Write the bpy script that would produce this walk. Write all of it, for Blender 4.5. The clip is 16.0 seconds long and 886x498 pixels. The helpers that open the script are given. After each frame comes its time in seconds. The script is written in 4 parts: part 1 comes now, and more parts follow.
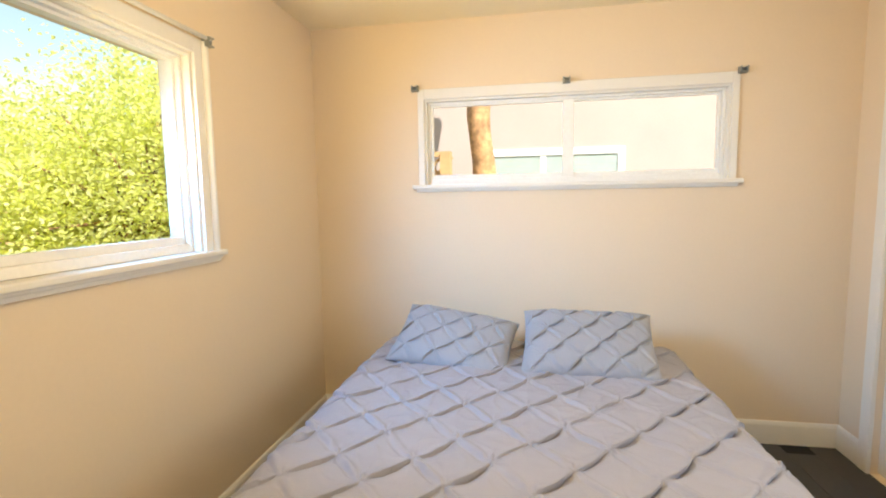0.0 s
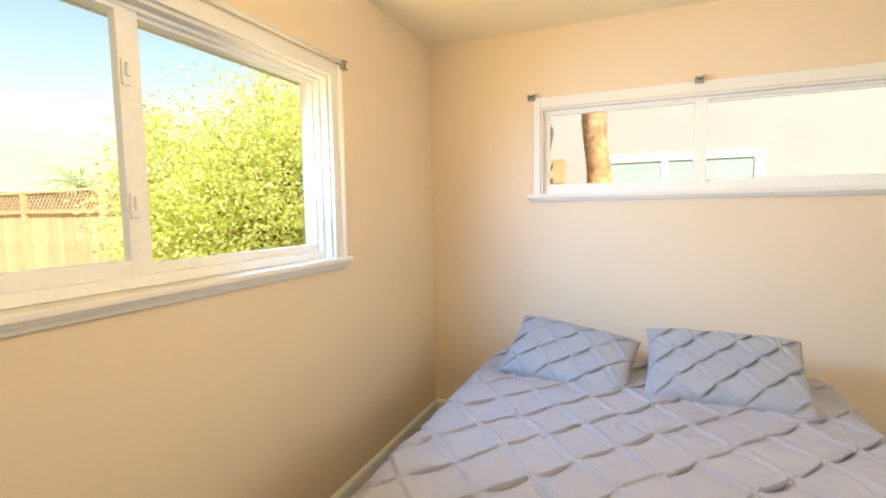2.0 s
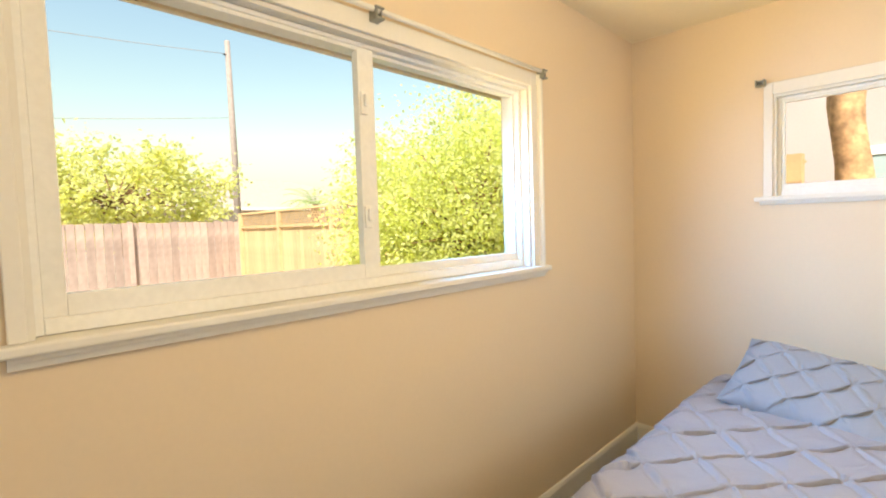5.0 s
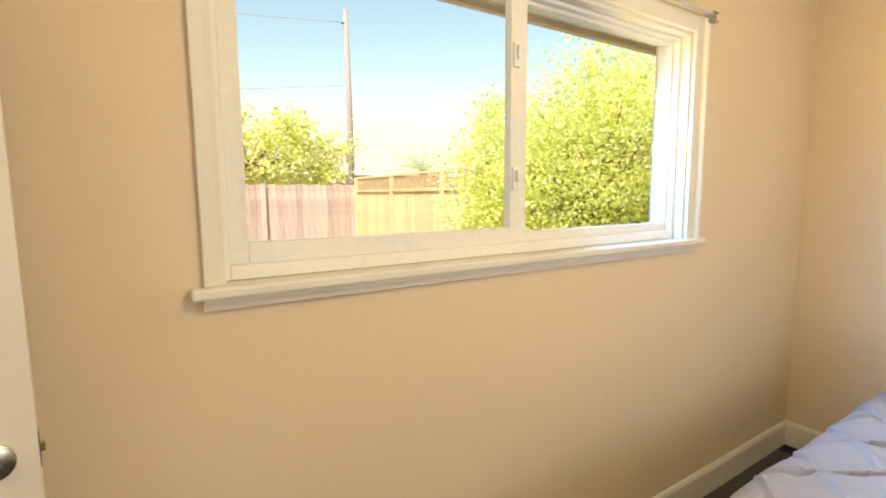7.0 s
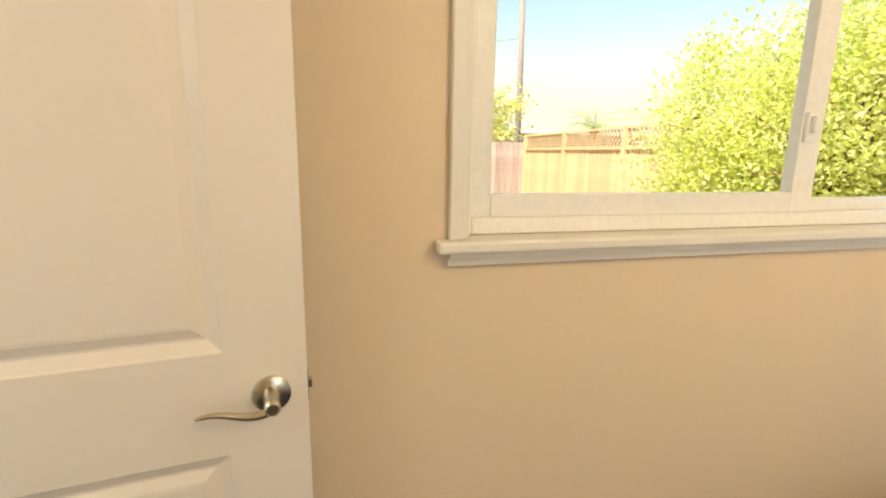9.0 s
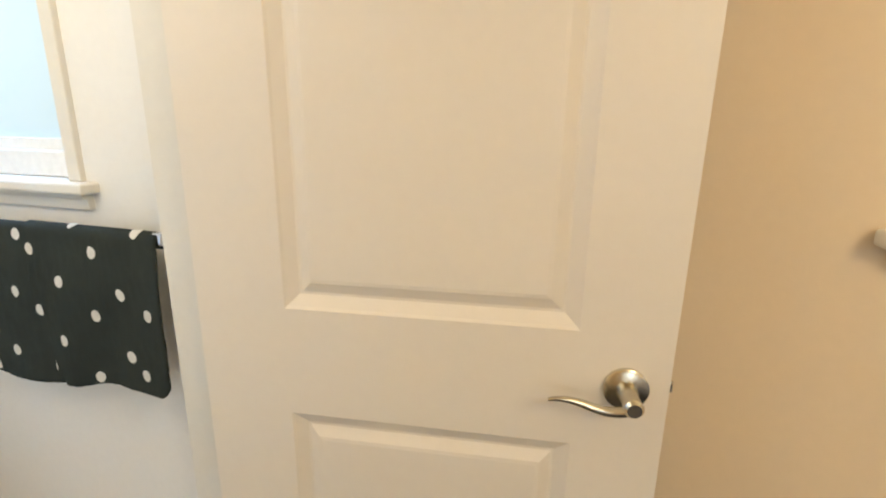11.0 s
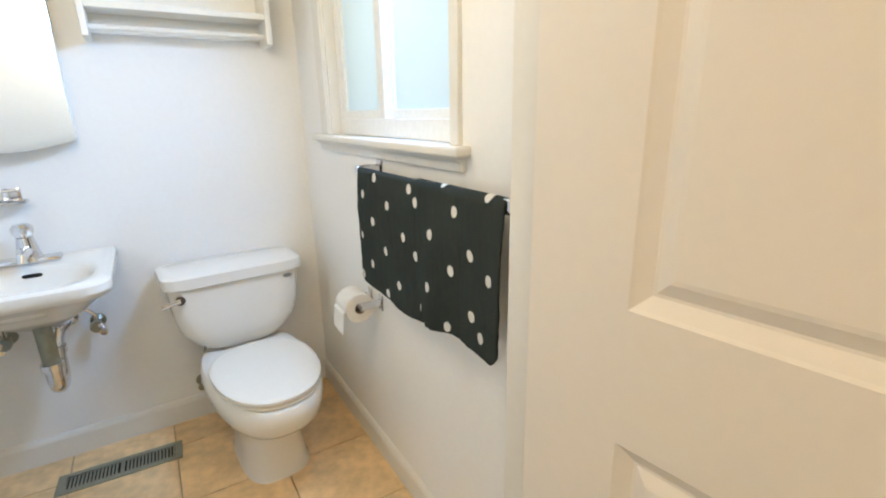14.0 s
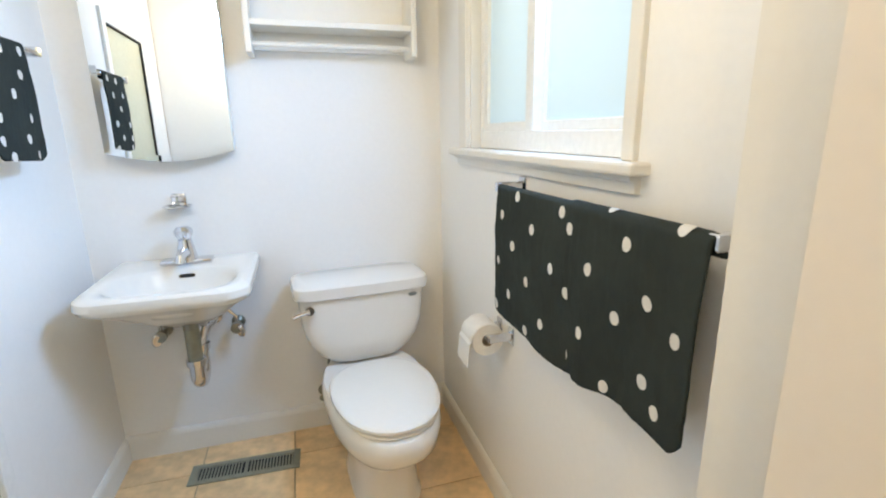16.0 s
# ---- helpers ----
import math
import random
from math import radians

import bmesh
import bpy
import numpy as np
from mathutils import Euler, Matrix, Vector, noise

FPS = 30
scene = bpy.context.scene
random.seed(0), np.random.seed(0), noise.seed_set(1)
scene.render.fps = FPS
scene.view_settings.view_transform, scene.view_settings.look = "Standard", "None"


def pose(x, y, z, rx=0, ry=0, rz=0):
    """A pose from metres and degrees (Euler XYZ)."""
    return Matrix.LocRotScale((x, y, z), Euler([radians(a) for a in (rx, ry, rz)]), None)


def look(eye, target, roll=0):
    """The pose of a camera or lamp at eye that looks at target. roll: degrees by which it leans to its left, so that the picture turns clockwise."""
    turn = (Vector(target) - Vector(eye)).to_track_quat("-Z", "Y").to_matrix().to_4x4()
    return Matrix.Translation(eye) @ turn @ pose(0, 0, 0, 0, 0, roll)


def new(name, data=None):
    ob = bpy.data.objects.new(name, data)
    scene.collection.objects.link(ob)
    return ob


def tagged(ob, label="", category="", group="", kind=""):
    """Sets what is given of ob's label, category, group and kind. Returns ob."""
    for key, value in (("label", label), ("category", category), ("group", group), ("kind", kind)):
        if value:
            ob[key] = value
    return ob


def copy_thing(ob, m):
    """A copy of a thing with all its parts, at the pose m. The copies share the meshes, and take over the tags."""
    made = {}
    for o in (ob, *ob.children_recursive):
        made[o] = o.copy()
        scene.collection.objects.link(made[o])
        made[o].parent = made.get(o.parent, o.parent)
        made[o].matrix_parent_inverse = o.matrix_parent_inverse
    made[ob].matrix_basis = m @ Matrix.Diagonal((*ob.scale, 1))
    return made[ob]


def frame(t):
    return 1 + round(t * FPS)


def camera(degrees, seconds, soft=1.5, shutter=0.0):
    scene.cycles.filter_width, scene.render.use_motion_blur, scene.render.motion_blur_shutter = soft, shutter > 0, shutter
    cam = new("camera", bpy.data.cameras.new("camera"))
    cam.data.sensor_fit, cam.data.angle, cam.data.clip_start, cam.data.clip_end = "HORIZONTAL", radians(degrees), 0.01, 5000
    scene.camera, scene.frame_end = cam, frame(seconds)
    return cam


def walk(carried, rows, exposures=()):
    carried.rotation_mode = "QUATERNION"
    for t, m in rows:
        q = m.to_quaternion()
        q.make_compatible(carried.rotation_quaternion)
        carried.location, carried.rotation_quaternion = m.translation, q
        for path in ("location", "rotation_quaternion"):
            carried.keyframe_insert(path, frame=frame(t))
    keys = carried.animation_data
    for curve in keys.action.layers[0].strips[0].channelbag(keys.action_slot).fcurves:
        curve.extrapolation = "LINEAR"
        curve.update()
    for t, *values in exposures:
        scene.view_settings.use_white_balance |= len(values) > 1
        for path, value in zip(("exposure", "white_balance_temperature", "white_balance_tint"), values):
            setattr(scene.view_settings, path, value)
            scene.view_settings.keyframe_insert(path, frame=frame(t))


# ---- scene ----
cam = camera(86.4, 16.0, soft=2.0)

PATH = [
    (0, (1.313, -2.827, 1.391), (0.96, -0.869, 1.188), -0.9),
    (0.5, (1.298, -2.829, 1.391), (0.859, -0.888, 1.197), -0.9),
    (1, (1.28, -2.833, 1.395), (0.732, -0.918, 1.207), -0.9),
    (1.5, (1.27, -2.835, 1.4), (0.614, -0.956, 1.225), -0.9),
    (2, (1.258, -2.838, 1.405), (0.486, -0.999, 1.24), -0.9),
    (2.5, (1.246, -2.842, 1.411), (0.365, -1.055, 1.247), -0.9),
    (3, (1.234, -2.848, 1.414), (0.233, -1.123, 1.263), -1.4),
    (3.5, (1.222, -2.853, 1.415), (0.111, -1.194, 1.278), -1.5),
    (4, (1.214, -2.859, 1.416), (-0.008, -1.281, 1.289), -1.2),
    (4.2, (1.211, -2.861, 1.413), (-0.052, -1.313, 1.296), -1.3),
    (6.3, (1.137, -2.892, 1.39), (-0.45, -1.688, 1.208), -1.5),
    (6.5, (1.117, -2.904, 1.392), (-0.49, -1.731, 1.19), -1.2),
    (7, (1.06, -2.929, 1.384), (-0.608, -1.85, 1.153), -0.4),
    (7.5, (1.0, -2.962, 1.377), (-0.733, -1.996, 1.125), -0.1),
    (8, (0.95, -2.993, 1.369), (-0.848, -2.165, 1.087), 0.0),
    (8.2, (0.931, -3.007, 1.366), (-0.887, -2.232, 1.061), 0.1),
    (10.3, (0.759, -3.141, 1.337), (-1.173, -3.326, 0.854), 1.5),
    (10.5, (0.752, -3.168, 1.328), (-1.168, -3.453, 0.847), 1.4),
    (11, (0.736, -3.218, 1.318), (-1.122, -3.763, 0.819), 0.8),
    (11.5, (0.715, -3.254, 1.31), (-1.037, -4.068, 0.794), 0.3),
    (12, (0.685, -3.279, 1.299), (-0.924, -4.341, 0.764), 0.0),
    (12.5, (0.657, -3.292, 1.285), (-0.802, -4.546, 0.739), 0.0),
    (13, (0.628, -3.298, 1.283), (-0.67, -4.717, 0.734), -0.5),
    (13.5, (0.611, -3.304, 1.278), (-0.526, -4.851, 0.718), -0.8),
    (14, (0.607, -3.318, 1.274), (-0.4, -4.952, 0.714), -1.1),
    (14.5, (0.596, -3.353, 1.268), (-0.3, -5.058, 0.729), -0.9),
    (15, (0.594, -3.393, 1.266), (-0.185, -5.159, 0.742), -0.9),
    (15.5, (0.585, -3.444, 1.258), (-0.07, -5.272, 0.779), -1.3),
    (16, (0.583, -3.493, 1.255), (0.022, -5.352, 0.775), -0.9),
]
walk(cam, [(t, look(eye, target, roll)) for t, eye, target, roll in PATH], exposures=[(0.0, 1.6), (16.0, 1.6)])

# ---- world, sun, large lights ----
world = bpy.data.worlds.new("world")
scene.world = world
world.use_nodes = True
wn = world.node_tree
sky = wn.nodes.new("ShaderNodeTexSky")
sky.sky_type, sky.sun_disc = "NISHITA", False
sky.air_density, sky.dust_density, sky.ozone_density = 2.4, 0.1, 3.0
sky.sun_elevation, sky.sun_rotation = radians(52), radians(140)
wn.nodes["Background"].inputs["Strength"].default_value = 0.062
wn.links.new(sky.outputs["Color"], wn.nodes["Background"].inputs["Color"])


def lamp(name, kind, energy, colour, m, **more):
    data = bpy.data.lights.new(name, kind)
    data.energy, data.color = energy, colour
    if kind == "AREA":
        data.shape, data.size, data.size_y = "RECTANGLE", more["size"], more["size_y"]
        data.spread = radians(more.get("spread", 180))
    if kind == "SUN":
        data.angle = radians(0.5)
    if kind == "POINT":
        data.shadow_soft_size = more["radius"]
    ob = new(name, data)
    ob.matrix_world = m
    return ob


sun_way = Vector((math.sin(radians(140)) * math.cos(radians(52)), math.cos(radians(140)) * math.cos(radians(52)), math.sin(radians(52))))
lamp("sun", "SUN", 3.4, (1.0, 0.95, 0.87), look(sun_way * 30, (0, 0, 0)))
# sky light and sunlit-yard light through the west window
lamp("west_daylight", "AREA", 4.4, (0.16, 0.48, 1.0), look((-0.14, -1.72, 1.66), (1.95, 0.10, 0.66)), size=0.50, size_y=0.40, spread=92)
lamp("west_yard_bounce", "AREA", 3.0, (1.0, 0.77, 0.36), look((-0.01, -1.60, 1.42), (1.6, -0.75, 2.44)), size=0.45, size_y=0.35, spread=120)
# cool fill from the east, added; no window is known there
lamp("east_daylight", "AREA", 3.4, (0.66, 0.81, 1.0), look((3.02, -1.85, 1.45), (0, -1.4, 1.0)), size=1.1, size_y=1.1)
# sky light through the bathroom window
lamp("bath_sky", "AREA", 3.3, (0.28, 0.54, 1.0), look((-0.03, -4.48, 1.80), (1.2, -4.70, 0.90)), size=0.40, size_y=0.22, spread=130)
lamp("bath_daylight", "AREA", 0.42, (0.86, 0.95, 1.0), look((-0.20, -4.61, 1.65), (1.0, -4.61, 1.5)), size=0.72, size_y=0.8)
# bulbs of assumed ceiling lamps out of view, hung low as warm fill
lamp("bedroom_bulb", "POINT", 11.0, (1.0, 0.79, 0.475), pose(1.5, -2.05, 2.08), radius=0.16)
lamp("bath_bulb", "POINT", 4.2, (1.0, 0.885, 0.69), pose(0.80, -4.20, 1.84), radius=0.18)

# ---- materials ----


def mat(name, colour, rough=0.6, vary=0.06, scale=3.0, bump=0.0, bump_scale=200.0, metal=0.0, fine=0.04, fine_scale=60.0, spec=0.4, island=0.0, thing=0.0):
    m = bpy.data.materials.new(name)
    m.use_nodes = True
    n, l = m.node_tree.nodes, m.node_tree.links
    b = n["Principled BSDF"]
    b.inputs["Roughness"].default_value, b.inputs["Metallic"].default_value = rough, metal
    b.inputs["Specular IOR Level"].default_value = spec
    co = n.new("ShaderNodeTexCoord")
    big = n.new("ShaderNodeTexNoise")
    big.inputs["Scale"].default_value, big.inputs["Detail"].default_value = scale, 3
    small = n.new("ShaderNodeTexNoise")
    small.inputs["Scale"].default_value, small.inputs["Detail"].default_value = fine_scale, 4
    l.new(co.outputs["Object"], big.inputs["Vector"])
    l.new(co.outputs["Object"], small.inputs["Vector"])

    def ranged(sock, amount):
        r = n.new("ShaderNodeMapRange")
        r.inputs["From Min"].default_value, r.inputs["From Max"].default_value = 0.25, 0.75
        r.inputs["To Min"].default_value, r.inputs["To Max"].default_value = 1 - amount, 1 + amount
        l.new(sock, r.inputs["Value"])
        return r.outputs["Result"]

    def times(a, c):
        x = n.new("ShaderNodeMath")
        x.operation = "MULTIPLY"
        l.new(a, x.inputs[0])
        l.new(c, x.inputs[1])
        return x.outputs[0]

    f = times(ranged(big.outputs["Fac"], vary), ranged(small.outputs["Fac"], fine))
    if island:
        g = n.new("ShaderNodeNewGeometry")
        r = n.new("ShaderNodeMapRange")
        r.inputs["To Min"].default_value, r.inputs["To Max"].default_value = 1 - island, 1 + island
        l.new(g.outputs["Random Per Island"], r.inputs["Value"])
        f = times(f, r.outputs["Result"])
    if thing:
        g = n.new("ShaderNodeObjectInfo")
        r = n.new("ShaderNodeMapRange")
        r.inputs["To Min"].default_value, r.inputs["To Max"].default_value = 1 - thing, 1 + thing
        l.new(g.outputs["Random"], r.inputs["Value"])
        f = times(f, r.outputs["Result"])
    v = n.new("ShaderNodeVectorMath")
    v.operation = "SCALE"
    v.inputs[0].default_value = colour
    l.new(f, v.inputs["Scale"])
    l.new(v.outputs["Vector"], b.inputs["Base Color"])
    if bump:
        t = n.new("ShaderNodeTexNoise")
        t.inputs["Scale"].default_value, t.inputs["Detail"].default_value = bump_scale, 3
        l.new(co.outputs["Object"], t.inputs["Vector"])
        u = n.new("ShaderNodeBump")
        u.inputs["Strength"].default_value, u.inputs["Distance"].default_value = bump, 0.002
        l.new(t.outputs["Fac"], u.inputs["Height"])
        l.new(u.outputs["Normal"], b.inputs["Normal"])
    return m


WALL = mat("beige_wall_paint", (0.775, 0.638, 0.462), 0.75, 0.015, 1.2, 0.10, 160, fine=0.012)
BATHWALL = mat("white_bath_paint", (0.88, 0.865, 0.83), 0.55, 0.012, 1.2, 0.08, 160, fine=0.012)
CEIL = mat("ceiling_paint", (0.86, 0.77, 0.58), 0.85, 0.02, 1.5, 0.15, 120, fine=0.015)
TRIM = mat("white_trim_paint", (0.80, 0.77, 0.70), 0.4, 0.02, 4, 0.06, 60, fine=0.015)
DOORP = mat("white_door_paint", (0.82, 0.765, 0.69), 0.42, 0.012, 2, 0.06, 220, fine=0.01)
VINYL = mat("white_vinyl", (0.86, 0.85, 0.81), 0.35, 0.02, 5)
FLOORM = mat("charcoal_floor", (0.055, 0.052, 0.05), 0.45, 0.15, 2, 0.2, 40, thing=0.12)
DUVET = mat("grey_cotton", (0.395, 0.385, 0.42), 0.75, 0.03, 4, 0.3, 500, fine_scale=300)
PILLOW = mat("grey_pillow_cotton", (0.345, 0.35, 0.375), 0.75, 0.03, 4, 0.3, 500, fine_scale=300)
SHEET = mat("pale_sheet", (0.62, 0.63, 0.60), 0.8, 0.03, 5, 0.2, 400)
CERAMIC = mat("white_ceramic", (0.83, 0.80, 0.74), 0.12, 0.01, 2, fine=0.01, spec=0.5)
SEAT = mat("white_plastic_seat", (0.84, 0.81, 0.74), 0.25, 0.01, 2, fine=0.01)
CHROME = mat("chrome", (0.72, 0.72, 0.74), 0.09, 0.05, 20, metal=1.0)
NICKEL = mat("satin_nickel", (0.58, 0.54, 0.45), 0.26, 0.05, 20, metal=1.0)
STEEL = mat("worn_brass_pipe", (0.30, 0.30, 0.25), 0.3, 0.12, 30, metal=1.0)
BRACKET = mat("grey_bracket_metal", (0.30, 0.31, 0.29), 0.4, 0.15, 60, metal=0.6)
TOWEL = mat("black_terry", (0.038, 0.046, 0.043), 0.95, 0.15, 8, 0.9, 700, spec=0.1)
DOT = mat("white_dot_print", (0.72, 0.70, 0.66), 0.9, 0.04, 30, 0.6, 700, spec=0.1)
PAPER = mat("toilet_paper", (0.82, 0.80, 0.76), 0.9, 0.02, 20, 0.3, 300)
CARD = mat("cardboard", (0.30, 0.22, 0.14), 0.9)
TILE = mat("tan_tile", (0.84, 0.59, 0.32), 0.35, 0.20, 7, 0.2, 60, fine=0.12, fine_scale=30, thing=0.06)
GROUT = mat("grout", (0.50, 0.38, 0.24), 0.9, 0.1, 20, 0.3, 200)
VENT = mat("green_grey_vent", (0.31, 0.31, 0.24), 0.4, 0.1, 30, metal=0.4)
# near black for dark parts, also painted in for shade in small recesses
DARK = mat("black_parts_and_recess_shade", (0.02, 0.02, 0.02), 0.9)
FENCE_NEW = mat("new_cedar", (0.62, 0.42, 0.21), 0.8, 0.12, 6, 0.4, 60, thing=0.10, island=0.08)
FENCE_OLD = mat("weathered_redwood", (0.46, 0.33, 0.26), 0.85, 0.22, 5, 0.5, 50, thing=0.16)
STUCCO = mat("peach_stucco", (0.50, 0.415, 0.365), 0.9, 0.05, 2, 0.6, 90)
ROOFM = mat("beige_shingle", (0.36, 0.29, 0.23), 0.9, 0.12, 6, 0.4, 30)
EAVE = mat("eave_paint", (0.78, 0.68, 0.53), 0.7, 0.06, 4, 0.2, 50)
BARK = mat("brown_bark", (0.28, 0.16, 0.08), 0.85, 0.5, 12, 1.0, 40, fine=0.35, fine_scale=25)
KNOTTY = mat("orange_brown_bark", (0.52, 0.30, 0.14), 0.85, 0.45, 5, 1.0, 40, fine=0.3, fine_scale=20)
POLEM = mat("grey_pole_wood", (0.30, 0.24, 0.20), 0.85, 0.15, 6, 0.4, 40)
GROUND = mat("dry_ground", (0.32, 0.26, 0.17), 0.95, 0.3, 0.6, 0.6, 20, fine=0.3, fine_scale=12)
BLIND = mat("pale_green_blind", (0.40, 0.48, 0.44), 0.6, 0.04, 8)


def leaf_material(name, colour):
    m = mat(name, colour, 0.5, 0.2, 1.2, island=0.28)
    n, l = m.node_tree.nodes, m.node_tree.links
    b, out = n["Principled BSDF"], n["Material Output"]
    t = n.new("ShaderNodeBsdfTranslucent")
    t.inputs["Color"].default_value = (colour[0] * 1.55, colour[1] * 1.6, colour[2], 1)
    mix = n.new("ShaderNodeMixShader")
    mix.inputs[0].default_value = 0.55
    l.new(b.outputs[0], mix.inputs[1])
    l.new(t.outputs[0], mix.inputs[2])
    l.new(mix.outputs[0], out.inputs["Surface"])
    return m


LEAF = leaf_material("yellow_green_leaf", (0.60, 0.60, 0.28))
LEAF2 = leaf_material("olive_green_leaf", (0.58, 0.56, 0.26))
PALM = leaf_material("palm_leaf", (0.45, 0.50, 0.30))


def glass(name, rough=0.0, tint=(1, 1, 1)):
    m = bpy.data.materials.new(name)
    m.use_nodes = True
    n, l = m.node_tree.nodes, m.node_tree.links
    out = n["Material Output"]
    if rough:
        a = n.new("ShaderNodeBsdfTranslucent")
        a.inputs["Color"].default_value = (*tint, 1)
    else:
        a = n.new("ShaderNodeBsdfTransparent")
        a.inputs["Color"].default_value = (*tint, 1)
    g = n.new("ShaderNodeBsdfGlossy")
    g.inputs["Roughness"].default_value = 0.02 + rough
    lw = n.new("ShaderNodeLayerWeight")
    f = n.new("ShaderNodeMath")
    f.operation = "POWER"
    f.inputs[1].default_value = 4.0
    l.new(lw.outputs["Facing"], f.inputs[0])
    f2 = n.new("ShaderNodeMath")
    f2.operation = "MULTIPLY"
    f2.inputs[1].default_value = 0.3
    l.new(f.outputs[0], f2.inputs[0])
    x = n.new("ShaderNodeMixShader")
    l.new(f2.outputs[0], x.inputs[0])
    l.new(a.outputs[0], x.inputs[1])
    l.new(g.outputs[0], x.inputs[2])
    l.new(x.outputs[0], out.inputs["Surface"])
    return m


GLASS = glass("window_glass")
FROST = glass("frosted_glass", 0.3, (0.80, 0.88, 0.94))
SHOWER = mat("obscure_shower_glass", (0.60, 0.58, 0.42), 0.22, 0.03, 3, 0.3, 60)
MIRROR = mat("mirror_silver", (0.88, 0.89, 0.87), 0.01, 0.0, 2, metal=1.0, fine=0.0)

# ---- mesh helpers ----


def bm_box(bm, x0, y0, z0, x1, y1, z1, bevel=0.0, m=None):
    vs = [bm.verts.new((x, y, z)) for z in (z0, z1) for y in (y0, y1) for x in (x0, x1)]
    fs = [bm.faces.new([vs[i] for i in q]) for q in ((0, 2, 3, 1), (4, 5, 7, 6), (0, 1, 5, 4), (2, 6, 7, 3), (0, 4, 6, 2), (1, 3, 7, 5))]
    if bevel:
        es = list({e for f in fs for e in f.edges})
        r = bmesh.ops.bevel(bm, geom=es, offset=bevel, segments=2, affect="EDGES", profile=0.5)
        vs = list({v for v in r["verts"]} | {v for v in vs if v.is_valid})
    if m is not None:
        bmesh.ops.transform(bm, matrix=m, verts=[v for v in vs if v.is_valid])
    return vs


def bm_loft(bm, rings, caps=True):
    rows = [[bm.verts.new(p) for p in ring] for ring in rings]
    k = len(rows[0])
    for a, b in zip(rows, rows[1:]):
        for i in range(k):
            bm.faces.new((a[i], a[(i + 1) % k], b[(i + 1) % k], b[i]))
    if caps:
        bm.faces.new(list(reversed(rows[0])))
        bm.faces.new(rows[-1])
    return rows


def bm_tube(bm, points, radius, k=12, caps=True):
    pts = [Vector(p) for p in points]
    rad = radius if isinstance(radius, (list, tuple)) else [radius] * len(pts)
    rings, side = [], None
    for i, p in enumerate(pts):
        d = (pts[min(i + 1, len(pts) - 1)] - pts[max(i - 1, 0)]).normalized()
        if side is None:
            side = d.orthogonal().normalized()
        side = (side - d * side.dot(d)).normalized()
        up = d.cross(side)
        rings.append([p + (side * math.cos(a) + up * math.sin(a)) * rad[i] for a in [2 * math.pi * j / k for j in range(k)]])
    bm_loft(bm, rings, caps)


def finish(name, bm, material, smooth=False):
    me = bpy.data.meshes.new(name)
    bmesh.ops.recalc_face_normals(bm, faces=bm.faces)
    if smooth:
        for f in bm.faces:
            f.smooth = True
    bm.to_mesh(me)
    bm.free()
    for m in material if isinstance(material, (list, tuple)) else [material]:
        me.materials.append(m)
    ob = new(name, me)
    if smooth == "auto":
        me.set_sharp_from_angle(angle=radians(35))
    return ob


def part(name, bm, material, parent, label="", smooth=False):
    ob = finish(name, bm, material, smooth)
    ob.parent = parent
    if label:
        ob["label"] = label
    return ob


def boxes(*rows, bevel=0.0):
    bm = bmesh.new()
    for r in rows:
        bm_box(bm, *r, bevel=bevel)
    return bm


def empty(name, label, category, group="", kind="", at=(0, 0, 0)):
    ob = new(name)
    ob.location = at
    return tagged(ob, label, category, group, kind)


def holed(axis, a0, a1, z0, z1, p0, p1, holes):
    """A wall slab between p0 and p1 along its thickness, spanning a0..a1, with rectangular holes (a, b, za, zb) right through."""
    us = sorted({a0, a1, *[h[0] for h in holes], *[h[1] for h in holes]})
    zs = sorted({z0, z1, *[h[2] for h in holes], *[h[3] for h in holes]})
    solid = lambda i, j: 0 <= i < len(us) - 1 and 0 <= j < len(zs) - 1 and not any(h[0] < (us[i] + us[i + 1]) / 2 < h[1] and h[2] < (zs[j] + zs[j + 1]) / 2 < h[3] for h in holes)
    bm, made = bmesh.new(), {}

    def v(u, z, p):
        key = (u, z, p)
        if key not in made:
            made[key] = bm.verts.new((p, u, z) if axis == "x" else (u, p, z))
        return made[key]

    for i in range(len(us) - 1):
        for j in range(len(zs) - 1):
            if not solid(i, j):
                continue
            u0, u1, q0, q1 = us[i], us[i + 1], zs[j], zs[j + 1]
            for p in (p0, p1):
                bm.faces.new((v(u0, q0, p), v(u1, q0, p), v(u1, q1, p), v(u0, q1, p)))
            for di, dj, c in ((-1, 0, ((u0, q0), (u0, q1))), (1, 0, ((u1, q0), (u1, q1))), (0, -1, ((u0, q0), (u1, q0))), (0, 1, ((u0, q1), (u1, q1)))):
                if not solid(i + di, j + dj):
                    (ua, za), (ub, zb) = c
                    bm.faces.new((v(ua, za, p0), v(ub, zb, p0), v(ub, zb, p1), v(ua, za, p1)))
    return bm


def wall(name, bm, material, label):
    return tagged(finish(name, bm, material), label, "wall", kind="structure")

